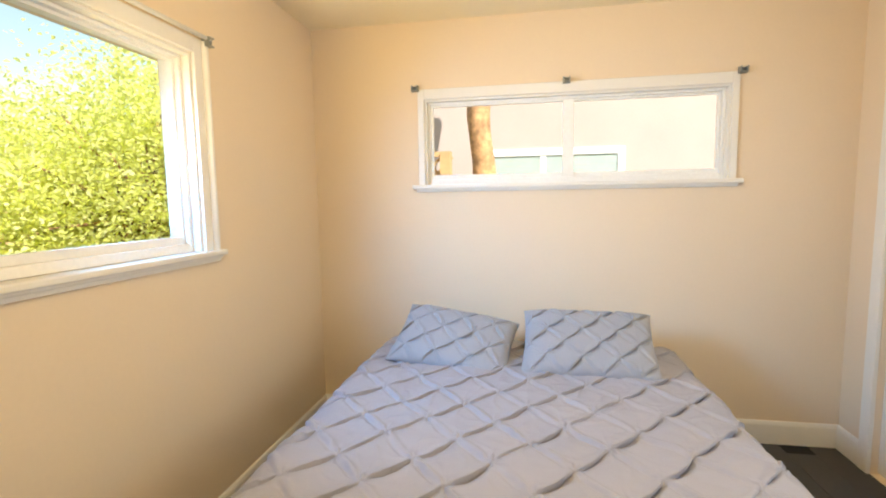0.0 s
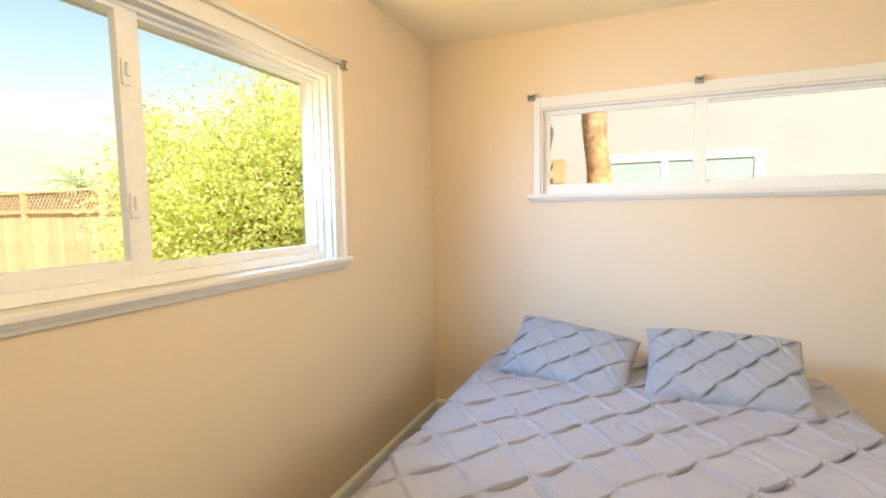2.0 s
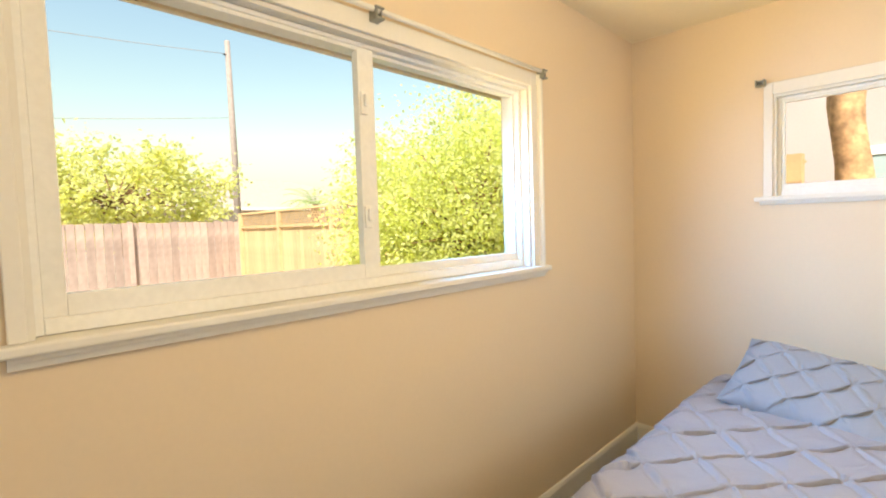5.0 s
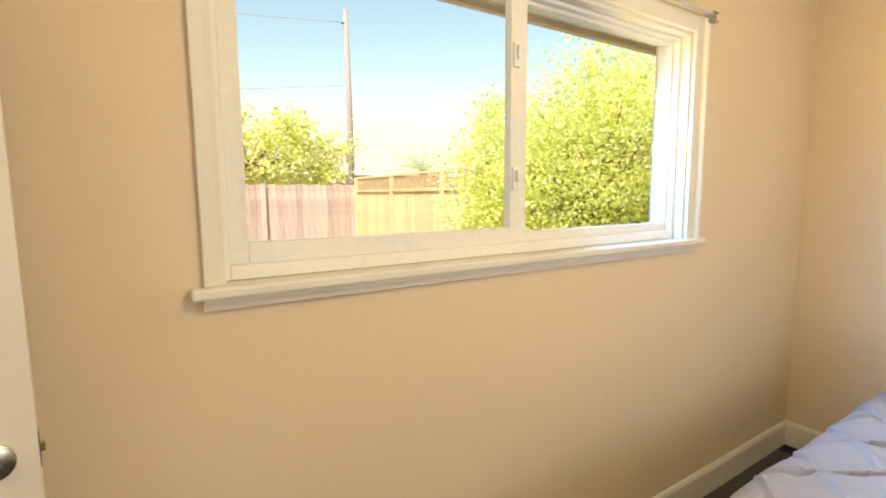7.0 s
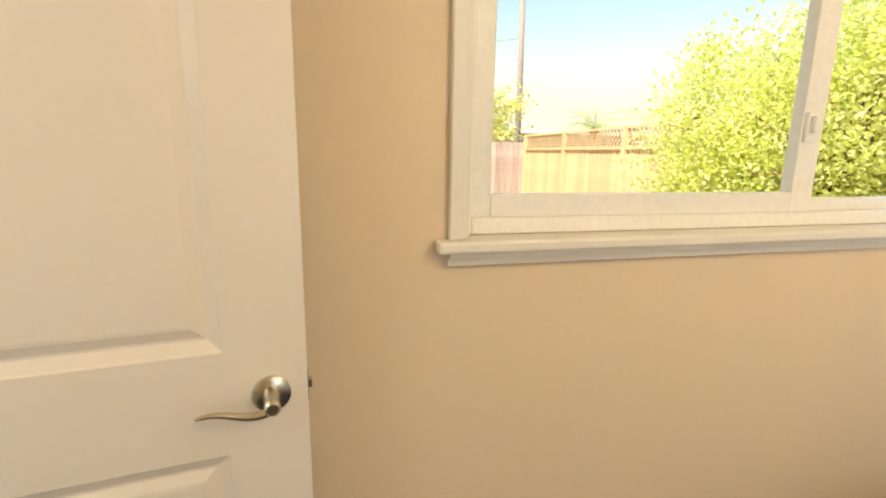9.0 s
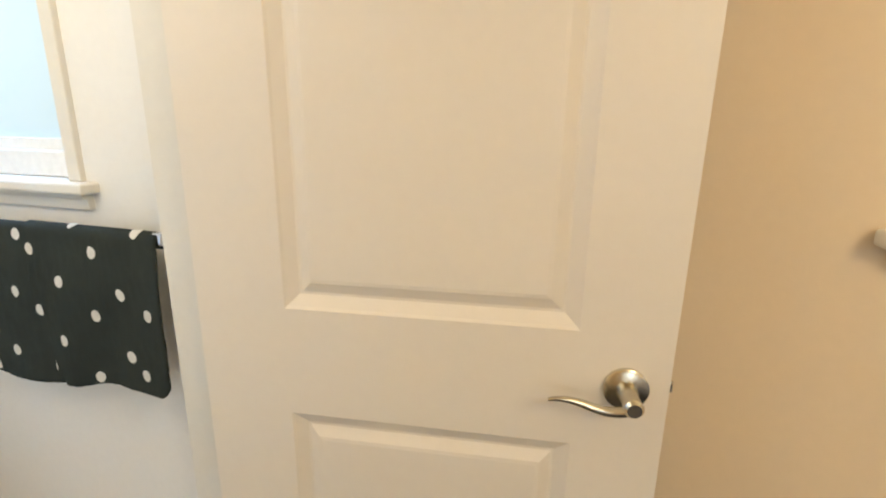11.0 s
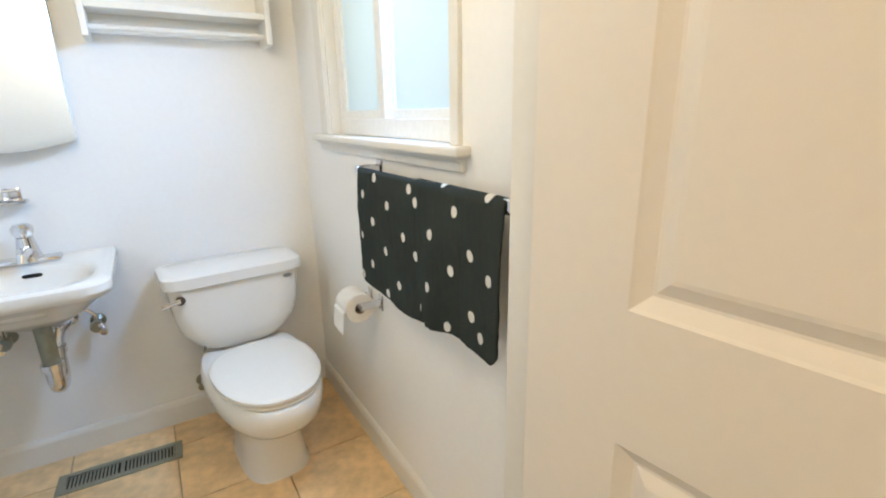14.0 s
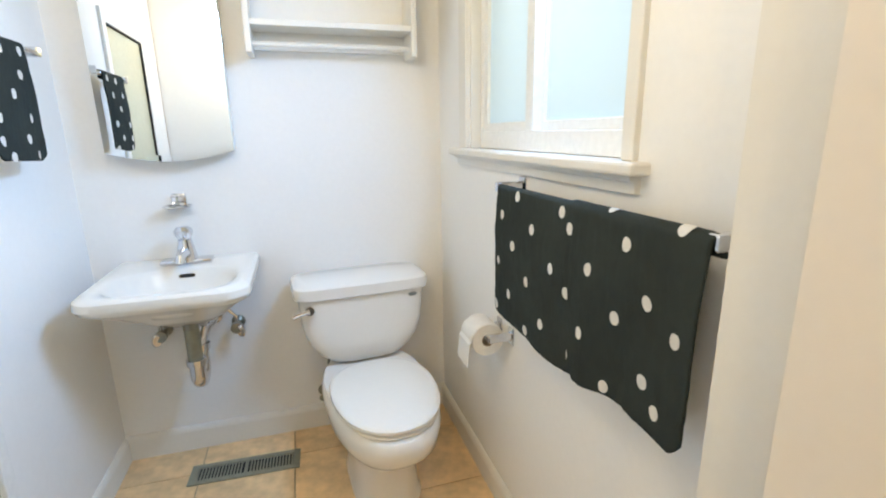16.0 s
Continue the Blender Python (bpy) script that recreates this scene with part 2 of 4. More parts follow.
# ---- large structure ----
# bedroom x 0..3, y -3.8..0; bathroom x 0..1.325, y -5.43..-3.9; ceiling 2.44
wall("wall_west", holed("x", -5.58, 0.15, -0.3, 2.55, -0.15, 0.0, [(-2.795, -1.10, 1.176, 1.99), (-5.08, -4.24, 1.176, 2.0)]), [WALL], "warm beige painted wall around wide sliding window")
wall("wall_north", holed("y", 0.0, 3.15, -0.3, 2.55, 0.0, 0.15, [(0.705, 2.385, 1.463, 1.99)]), WALL, "warm beige painted wall with high narrow window")
# the second hole is an added opening for the east fill light
wall("wall_east", holed("x", -3.9, 0.0, -0.3, 2.55, 3.0, 3.15, [(-1.06, -0.26, 0.0, 2.03), (-2.45, -1.25, 0.85, 2.05)]), WALL, "beige painted wall with white door and casing")
wall("wall_south", holed("y", 0.0, 3.0, -0.3, 2.55, -3.89, -3.81, [(0.113, 0.87, 0.0, 2.05)]), WALL, "partition wall with doorway to the bathroom")
wall("wall_bath_south", holed("y", 0.0, 2.2, -0.3, 2.55, -5.58, -5.43, []), BATHWALL, "white painted bathroom wall behind sink and toilet")
wall("wall_bath_east", holed("x", -5.43, -3.90, -0.3, 2.55, 1.325, 1.425, [(-4.74, -4.08, 0.12, 1.76)]), BATHWALL, "white bathroom wall with shower door")
wall("wall_shower_east", boxes((2.1, -5.43, -0.3, 2.2, -3.90, 2.55)), BATHWALL, "cream painted shower wall behind glass")
wall("wall_bath_lining", holed("x", -5.43, -3.90, 0.0, 2.44, 0.0, 0.003, [(-5.08, -4.24, 1.176, 2.0)]), BATHWALL, "white painted bathroom wall with small frosted window")
wall("wall_bath_north", holed("y", 0.003, 1.325, 0.0, 2.44, -3.893, -3.89, [(0.113, 0.87, 0.0, 2.05)]), BATHWALL, "white bathroom wall around the doorway")
tagged(finish("ceiling", boxes((0.0, -5.43, 2.44, 3.0, 0.0, 2.5)), CEIL), "cream painted flat ceiling", "ceiling", kind="structure")
# plain roof slab, never in view, added to keep sun and sky out
tagged(finish("roof", boxes((-0.15, -5.9, 2.56, 3.5, 0.55, 2.68)), ROOFM), "unseen flat slab over the rooms, added to block light", "roof", kind="structure")
floor = tagged(finish("floor", boxes((0.0, -3.85, -0.3, 3.0, 0.0, -0.006)), DARK), "charcoal grey plank floor", "floor", kind="structure")
bath_floor = tagged(finish("bath_floor", boxes((0.0, -5.43, -0.3, 1.325, -3.85, -0.004), (1.325, -5.43, -0.3, 2.1, -3.9, 0.1)), GROUT), "tan ceramic tile floor with pale grout", "floor", kind="structure")


def skirting(name, a, b, inward, top=0.132, material=TRIM):
    """A skirting board from a to b, with an eased top edge, standing off the wall to the inward side."""
    a, b, w = Vector((*a, 0)), Vector((*b, 0)), Vector((*inward, 0))
    bm = bmesh.new()
    prof = [(0, 0), (0.014, 0), (0.014, top - 0.022), (0.011, top - 0.012), (0.006, top - 0.003), (0, top)]
    bm_loft(bm, [[p + w * d + Vector((0, 0, z)) for d, z in prof] for p in (a, b)])
    return tagged(finish(name, bm, material), "white painted baseboard along the wall", "baseboard", kind="structure")


skirting("baseboard", (0, -3.8), (0, 0), (1, 0))
skirting("baseboard", (0, 0), (3.0, 0), (0, -1))
skirting("baseboard", (3.0, 0), (3.0, -0.19), (-1, 0))
skirting("baseboard", (0.003, -5.43), (0.003, -3.9), (1, 0), 0.10)
skirting("baseboard", (0, -5.43), (1.325, -5.43), (0, 1), 0.105)
skirting("baseboard", (1.325, -5.43), (1.325, -4.77), (-1, 0), 0.10)


def window(name, label, axis, a0, a1, z0, z1, split, deep, slide, sill, apron, side, glassy, cover=0.06, handles=(), low=0.0, covers=None, thin=0.0, edges=(0.026, 0.026), meet=(0.062, 0.042), rails=(0.026, 0.026)):
    """A sliding window in a wall that faces along axis. a0..a1 is the opening along the wall, side the way into the room,
    deep the depth of the glass, slide which half (0 or 1) is the inner, sliding sash."""
    top = empty(name, label, "window", kind="structure")

    def b(p0, q0, r0, p1, q1, r1, bevel=0.0, bm=None):
        own = bm or bmesh.new()
        p0, p1 = sorted((p0 * side, p1 * side))
        if axis == "x":
            bm_box(own, p0, q0, r0, p1, q1, r1, bevel)
        else:
            bm_box(own, q0, p0, r0, q1, p1, r1, bevel)
        return own

    c = cover
    cl, cr = covers or (c, c)
    part("casing", b(0.0, a0 - cl, z0, 0.016, a0, z1 + c, 0.003), TRIM, top)
    part("casing", b(0.0, a1, z0, 0.016, a1 + cr, z1 + c, 0.003), TRIM, top)
    part("casing", b(0.0, a0, z1, 0.016, a1, z1 + c, 0.003), TRIM, top)
    part("window_sill", b(0.0, sill[0], z0 - 0.024, sill[2], sill[1], z0, 0.006), TRIM, top, "white sill with rounded nose")
    part("sill_board", b(-0.14, a0, z0 - 0.024, 0.0, a1, z0 - 0.001), TRIM, top)
    bm = bmesh.new()
    h = apron
    prof = [(0.0, z0 - 0.024), (0.030, z0 - 0.024), (0.026, z0 - 0.034), (0.018, z0 - 0.036), (0.014, z0 - 0.024 - h), (0.0, z0 - 0.024 - h)]
    ends = (sill[0] + 0.022, sill[1] - 0.022)
    bm_loft(bm, [[((d * side, e, z) if axis == "x" else (e, d * side, z)) for d, z in prof] for e in ends])
    part("apron", bm, TRIM, top)
    # lining of the opening
    bm = b(-0.11, a0, z0, 0.0, a0 + 0.012, z1)
    b(-0.11, a1 - 0.012, z0, 0.0, a1, z1, bm=bm)
    b(-0.11, a0 + 0.012, z1 - 0.012, 0.0, a1 - 0.012, z1, bm=bm)
    part("reveal", bm, TRIM, top)
    # outer frame
    f = 0.016
    bm = b(-0.125, a0 + 0.012, z0, -0.035, a0 + 0.012 + f, z1 - 0.012, 0.003)
    b(-0.125, a1 - 0.012 - f, z0, -0.035, a1 - 0.012, z1 - 0.012, 0.003, bm)
    b(-0.125, a0 + 0.012 + f, z0, -0.035, a1 - 0.012 - f, z0 + 0.034 + low, 0.003, bm)
    b(-0.125, a0 + 0.012 + f, z1 - 0.046 + thin, -0.035, a1 - 0.012 - f, z1 - 0.012, 0.003, bm)
    part("window_frame", bm, VINYL, top, smooth=False)
    i0, i1, j0, j1 = a0 + 0.028, a1 - 0.028, z0 + f, z1 - 0.046 + thin
    f = 0.034 + low
    j0 = z0 + f
    for k, (s0, s1) in enumerate(((i0, split + 0.034), (split - 0.010, i1))):
        d = -0.055 if k == slide else -deep
        w = 0.026
        wa, wb = (edges[0], meet[0]) if k == 0 else (meet[1], edges[1])
        wt, w = w - 0.7 * thin, rails[k]
        bm = b(d - 0.015, s0, j0, d + 0.015, s0 + wa, j1, 0.002)
        b(d - 0.015, s1 - wb, j0, d + 0.015, s1, j1, 0.002, bm)
        b(d - 0.015, s0 + wa, j0, d + 0.015, s1 - wb, j0 + w, 0.002, bm)
        b(d - 0.015, s0 + wa, j1 - wt, d + 0.015, s1 - wb, j1, 0.002, bm)
        sash = part("sash", bm, VINYL, top)
        pane = part("pane", b(d - 0.003, s0 + wa - 0.004, j0 + w - 0.004, d + 0.003, s1 - wb + 0.004, j1 - wt + 0.004), glassy, sash)
        pane.visible_shadow = False
        if k == slide:
            e = s1 - 0.045
            for z in handles:
                bm = b(d + 0.015, e - 0.013, z - 0.035, d + 0.024, e + 0.013, z + 0.035, 0.003)
                b(d + 0.024, e - 0.006, z - 0.012, d + 0.036, e + 0.006, z + 0.026, 0.003, bm)
                part("latch", bm, VINYL, sash)
    return top


window("window_1", "wide white vinyl sliding window looking onto a fenced yard", "x", -2.795, -1.10, 1.20, 1.99, -1.945, 0.072, 0, (-2.85, -0.99, 0.038), 0.026, 1, GLASS, handles=(1.43, 1.79), covers=(0.03, 0.06), thin=0.02, edges=(0.040, 0.012), rails=(0.046, 0.030))
w1 = bpy.data.objects["window_1"]
bm = bmesh.new()
bm_tube(bm, [(0.018, -1.040, 1.20), (0.018, -1.040, 2.045)], 0.016, 12)
part("bead", bm, TRIM, w1, "", "auto")
window("window_2", "high narrow white sliding window above the bed", "y", 0.705, 2.385, 1.487, 1.99, 1.54, 0.072, 0, (0.63, 2.45, 0.045), 0.018, -1, GLASS, covers=(0.04, 0.035), thin=0.02, edges=(0.014, 0.014))
window("window_3", "small white bathroom window with frosted panes", "x", -5.08, -4.24, 1.20, 2.0, -4.728, 0.085, 0, (-5.19, -4.172, 0.045), 0.034, 1, FROST, cover=0.07, low=0.022, covers=(0.07, 0.034), edges=(0.030, 0.060), meet=(0.046, 0.046))

# closed white door beside the head wall; frame of the added east light opening
d2 = empty("door_2", "white closed interior door with plain casing", "door", kind="structure")
part("casing", boxes((2.98, -0.26, 0.0, 3.0, -0.19, 2.10), bevel=0.003), TRIM, d2)
part("casing", boxes((2.98, -1.13, 0.0, 3.0, -1.06, 2.10), bevel=0.003), TRIM, d2)
part("casing", boxes((2.98, -1.06, 2.03, 3.0, -0.26, 2.10), bevel=0.003), TRIM, d2)
part("panel", boxes((3.03, -1.06, 0.01, 3.07, -0.26, 2.03), bevel=0.002), DOORP, d2)
fill_opening = empty("window_4", "unseen white framed opening added for the east fill light", "window", kind="structure")
part("window_frame", boxes((3.0, -2.45, 0.85, 3.15, -2.41, 2.05), (3.0, -1.29, 0.85, 3.15, -1.25, 2.05), (3.0, -2.41, 0.85, 3.15, -1.29, 0.89), (3.0, -2.41, 2.01, 3.15, -1.29, 2.05)), VINYL, fill_opening)

# bathroom doorway lining
frame_1 = empty("door_frame", "white painted bathroom door frame", "door frame", kind="structure")
part("jamb", boxes((0.113, -3.893, 0.0, 0.125, -3.81, 2.05)), TRIM, frame_1)
part("rebate", boxes((0.113, -3.81, 0.0, 0.120, -3.776, 2.05)), TRIM, frame_1)
part("jamb", boxes((0.858, -3.893, 0.0, 0.87, -3.81, 2.05)), TRIM, frame_1)
part("head", boxes((0.125, -3.893, 2.038, 0.858, -3.81, 2.05)), TRIM, frame_1)
part("casing", boxes((0.05, -3.81, 0.0, 0.113, -3.796, 2.115), bevel=0.003), TRIM, frame_1)
part("casing", boxes((0.87, -3.81, 0.0, 0.935, -3.796, 2.115), bevel=0.003), TRIM, frame_1)
part("casing", boxes((0.113, -3.81, 2.05, 0.87, -3.796, 2.115), bevel=0.003), TRIM, frame_1)
part("threshold", boxes((0.125, -3.893, 0.0, 0.858, -3.81, 0.012), bevel=0.003), TRIM, frame_1)

# ---- bathroom door, standing open towards the west wall ----


def panel_door(width, height, panels):
    """A moulded door leaf: hinge edge at u = 0, face at v = 0 looking along -v, thickness 35 mm. Panels: (u0, u1, z0, z1)."""
    bm = bmesh.new()
    us = sorted({0.0, width, *[p[0] for p in panels], *[p[1] for p in panels]})
    zs = sorted({0.0, height, *[p[2] for p in panels], *[p[3] for p in panels]})
    grid = {(u, z): bm.verts.new((u, 0, z)) for u in us for z in zs}
    for u0, u1 in zip(us, us[1:]):
        for z0, z1 in zip(zs, zs[1:]):
            ring = [grid[(u0, z0)], grid[(u1, z0)], grid[(u1, z1)], grid[(u0, z1)]]
            if not any(p[0] <= u0 and u1 <= p[1] and p[2] <= z0 and z1 <= p[3] for p in panels):
                bm.faces.new(ring)
                continue
            for inset, depth in ((0.004, 0.003), (0.020, 0.012), (0.024, 0.012), (0.040, 0.004), (0.046, 0.003)):
                nxt = [bm.verts.new((u0 + inset if i in (0, 3) else u1 - inset, depth, z0 + inset if i < 2 else z1 - inset)) for i in range(4)]
                for i in range(4):
                    bm.faces.new((ring[i], ring[(i + 1) % 4], nxt[(i + 1) % 4], nxt[i]))
                ring = nxt
            bm.faces.new(ring)
    t = 0.035
    lo = [(0, 0), (width, 0), (width, height), (0, height)]
    back = [bm.verts.new((u, t, z)) for u, z in lo]
    bm.faces.new(back)
    for a in range(4):
        b = (a + 1) % 4
        line = [v for v in bm.verts if abs(v.co.y) < 1e-6 and (abs(v.co.x - lo[a][0]) < 1e-6 if a % 2 else abs(v.co.z - lo[a][1]) < 1e-6)]
        line.sort(key=lambda v: (v.co - Vector((lo[a][0], 0, lo[a][1]))).length)
        bm.faces.new([*line, back[b], back[a]])
    return bm


hinge, tip = Vector((0.203, -3.765, 0.008)), Vector((0.115, -3.085, 0.008))
along = (tip - hinge).normalized()
hinge += along * 0.008
swing = Matrix.Translation(hinge) @ Matrix((along, Vector((-along.y, along.x, 0)), (0, 0, 1))).transposed().to_4x4()
width = (tip - hinge).length
door = empty("door_1", "white moulded two-panel door standing open against the wall", "door", kind="structure")
door.matrix_world = swing
leaf = part("leaf", panel_door(width, 2.03, [(0.139, width - 0.121, 0.20, 0.880), (0.139, width - 0.121, 1.052, 1.90)]), DOORP, door)
bm = bmesh.new()
kx, kz = width - 0.056, 0.975
bm_tube(bm, [(kx, 0.0, kz), (kx, -0.006, kz), (kx, -0.009, kz)], [0.0295, 0.0295, 0.025], 32)
rose = part("rosette", bm, NICKEL, door, "satin nickel rosette", "auto")
bm = bmesh.new()
bm_tube(bm, [(kx, -0.009, kz), (kx, -0.030, kz), (kx, -0.034, kz), (kx, -0.052, kz), (kx, -0.056, kz)], [0.014, 0.012, 0.0115, 0.0125, 0.009], 24)
pts = []
for i in range(21):
    s = i / 20
    pts.append((kx + 0.006 - 0.110 * s, -0.046 + 0.003 * math.sin(s * 3), kz - 0.003 - 0.009 * math.sin(s * 5.2) * (1 - 0.35 * s) - 0.003 * s * s))
bm_tube(bm, pts, [0.0050 * (1 - (i / 20) ** 1.6) ** 0.8 + 0.0022 for i in range(21)], 14)
part("lever", bm, NICKEL, door, "wavy satin nickel lever", "auto")
part("latch_bolt", boxes((width, 0.012, kz - 0.008, width + 0.008, 0.022, kz + 0.008), bevel=0.002), NICKEL, door)
part("latch_plate", boxes((width, 0.006, kz - 0.028, width + 0.0015, 0.029, kz + 0.028)), NICKEL, door)
for z in (0.25, 1.80):
    bm = bmesh.new()
    bm_tube(bm, [(-0.007, -0.004, z - 0.045), (-0.007, -0.004, z + 0.045)], 0.006, 10)
    part("hinge", bm, NICKEL, door)

# ---- outdoors ----
ground = tagged(finish("ground", boxes((-600, -600, -0.5, 600, 600, -0.35)), GROUND), "dry bare yard soil with sparse grass", "ground", kind="structure")
GZ = -0.35
eave = empty("eave", "beige painted roof overhang with exposed rafter tails", "eave", kind="structure")
part("soffit", boxes((-0.55, -5.9, 2.16, -0.15, 0.55, 2.20)), EAVE, eave)
part("fascia", boxes((-0.58, -5.9, 2.135, -0.55, 0.55, 2.29)), EAVE, eave)
part("roof_edge", boxes((-0.62, -5.9, 2.29, -0.15, 0.55, 2.56)), ROOFM, eave)
for i in range(13):
    y = -5.62 + 0.48 * i
    part("rafter_tail", boxes((-0.40, y, 2.09, -0.15, y + 0.04, 2.16)), EAVE, eave)


# ---- bed ----


def tuck(u, v, su, sv, deep=1.0):
    """Height of pin-tucked cloth at (u, v): puffed diamonds su wide and sv long, pleats along their edges, pinches at the knots."""
    a, b = u / su + v / sv, u / su - v / sv
    fa, fb = a - math.floor(a), b - math.floor(b)
    s = 1 / math.hypot(1 / su, 1 / sv)
    sa = (fa if fa < 0.5 else fa - 1) * s
    sb = (fb if fb < 0.5 else fb - 1) * s
    ka = noise.noise(Vector((math.floor(a + 0.5) * 3.1, math.floor(b) * 1.7, 0.3)))
    kb = noise.noise(Vector((math.floor(a) * 2.3, math.floor(b + 0.5) * 4.1, 7.3)))
    wob = 0.004 * noise.noise(Vector((u * 20, v * 20, 3)))
    h = 0.007 * (math.sin(math.pi * fa) * math.sin(math.pi * fb)) ** 0.5
    # folds from knot to knot, widest halfway, one lip steep
    la = math.sin(math.pi * fb) * min(1.2, max(0.45, 0.9 + 0.9 * ka))
    lb = math.sin(math.pi * fa) * min(1.3, max(0.35, 0.95 + 1.1 * kb))
    qa, qb = sa + wob * 0.6, sb + wob * 0.6
    h += (0.003 + 0.009 * la) * math.exp(-(qa / (0.007 if qa < 0 else 0.015)) ** 2)
    h -= 0.006 * la * math.exp(-((qa + 0.016) / 0.007) ** 2)
    slide = 0.0
    if qb > 0:
        h -= (0.002 + 0.020 * lb) * max(0.0, 1 - qb / (0.010 + 0.020 * lb)) ** 1.3
    else:
        h += (0.002 + 0.010 * lb) * math.exp(-(qb / 0.016) ** 2)
        slide = 0.016 * lb * math.exp(-(qb / 0.014) ** 2)
    # pinched knots with creases running out of them
    r = math.hypot(sa, sb)
    turn = math.atan2(sa, sb)
    h += (math.cos(turn * 5 + 9 * ka) + 0.6 * math.cos(turn * 8 + 14 * kb)) * 0.0040 * math.exp(-((r - 0.018) / 0.013) ** 2)
    h -= 0.013 * math.exp(-(r / 0.012) ** 2)
    for g in range(4):
        way = math.pi * (g / 4 + 0.25 * noise.noise(Vector((math.floor(a + 0.5) * 5.7 + g, math.floor(b + 0.5) * 3.3, 1.9))))
        off = sa * math.cos(way) - sb * math.sin(way)
        h += 0.0048 * math.exp(-(off / 0.0052) ** 2) * math.exp(-r / 0.040)
    return h * deep, slide * deep


BX0, BX1, BY0, BY1, BZ = 0.455, 2.115, -2.08, -0.06, 0.575


def duvet_mesh():
    """A duvet lying over the mattress and hanging down its two sides and the foot."""
    bm = bmesh.new()
    r, drop = 0.085, 0.24
    nx, ny = 640, 620

    def bend(t, lo, hi, hang_lo=True):
        # flat between lo and hi, then a quarter round, then hanging
        def over(e):
            if e <= 0:
                return 0.0, 0.0
            q = r * math.pi / 2
            if e < q:
                return r * math.sin(e / r), r * (1 - math.cos(e / r))
            return r + 0.02 * (e - q), r + (e - q)
        if t < lo:
            o, d = over(lo - t)
            return lo - o, d
        if t > hi:
            o, d = over(t - hi)
            return hi + o, d
        return t, 0.0

    ext = r * math.pi / 2 + drop
    x0, x1 = BX0 + r - ext, BX1 - r + ext
    y0, y1 = BY0 + r - ext, BY1
    grid = []
    for j in range(ny + 1):
        row = []
        v = y0 + (y1 - y0) * j / ny
        for i in range(nx + 1):
            u = x0 + (x1 - x0) * i / nx
            X, dx = bend(u, BX0 + r, BX1 - r)
            Y, dy = bend(v, BY0 + r, BY1 - 0.10)
            dy = min(dy, 0.12) if v > 0 - 0.5 else dy
            h, slide = tuck(u - 1.322 + 0.008 * math.sin(v * 5), v + 1.024 + 0.010 * math.sin(u * 4), 0.250, 0.280)
            w = 0.016 * noise.noise(Vector((u * 3.2, v * 3.2, 0))) + 0.010 * noise.noise(Vector((u * 9, v * 9, 4))) + 0.0022 * noise.noise(Vector((u * 24, v * 30, 9))) + 0.0026 * max(0.0, 0.16 - abs(noise.noise(Vector((u * 7.5, v * 6.5, 21))))) / 0.16
            z = BZ - math.hypot(dx, dy) + w
            n = Vector((0, 0, 1))
            if dx > 0:
                k = min(1.0, dx / r)
                n = Vector((-k if u < 1 else k, 0, 1 - k + 0.1)).normalized()
            p = Vector((X, Y, z)) + n * h
            if dx <= 0:
                p += Vector((0.75, -0.67, 0)) * slide
            if dx > 0.1:
                p.x += (0.018 * noise.noise(Vector((v * 7, dx * 3, 2)))) * (1 if u > 1 else -1)
            row.append(bm.verts.new(p))
        grid.append(row)
    for a, b in zip(grid, grid[1:]):
        for i in range(nx):
            bm.faces.new((a[i], a[i + 1], b[i + 1], b[i]))
    return bm


bed = empty("bed", "low bed with mattress and wooden base against the wall", "bed", at=(1.27, -1.1, 0))


def under(ob, parent):
    ob.matrix_parent_inverse = Matrix.Translation(-parent.location)
    return ob


under(part("mattress", boxes((0.51, -2.03, 0.26, 2.03, -0.03, 0.535), bevel=0.04), SHEET, bed, "pale fitted sheet", "auto"), bed)
under(part("base", boxes((0.53, -2.01, 0.08, 2.01, -0.05, 0.26), bevel=0.01), DARK, bed), bed)
for x in (0.56, 1.93):
    for y in (-1.96, -0.10):
        under(part("leg", boxes((x, y - 0.03, 0, x + 0.05, y + 0.02, 0.08)), DARK, bed), bed)
tagged(finish("duvet", duvet_mesh(), DUVET, True), "light grey pin-tucked duvet cover spread over the bed", "duvet")


def pillow_mesh(w, d, t, s, seed):
    bm = bmesh.new()
    n, m = 200, 140
    sides = []
    for sign in (1, -1):
        rows = []
        for j in range(m + 1):
            row = []
            for i in range(n + 1):
                a, b = 2 * i / n - 1, 2 * j / m - 1
                body = (max(0.0, 1 - a ** 4) ** 0.55) * (max(0.0, 1 - b ** 4) ** 0.55)
                pin = 1 - 0.07 * (1 - a * a) * abs(b) ** 3
                pin2 = 1 - 0.05 * (1 - b * b) * abs(a) ** 3
                x, y = a * w / 2 * pin2, b * d / 2 * pin
                z = sign * t / 2 * body
                if sign > 0:
                    hh, slide = tuck(x + seed, y + seed * 0.7, s, s, 0.8)
                    z += hh * min(1, body * 1.6)
                    x += 0.7 * slide * min(1, body)
                    y -= 0.7 * slide * min(1, body)
                z += 0.010 * noise.noise(Vector((x * 6, y * 6, seed))) * body
                row.append(bm.verts.new((x, y, z)))
            rows.append(row)
        sides.append(rows)
        for p, q in zip(rows, rows[1:]):
            for i in range(n):
                bm.faces.new((p[i], p[i + 1], q[i + 1], q[i]))
    bmesh.ops.remove_doubles(bm, verts=bm.verts, dist=0.0012)
    return bm


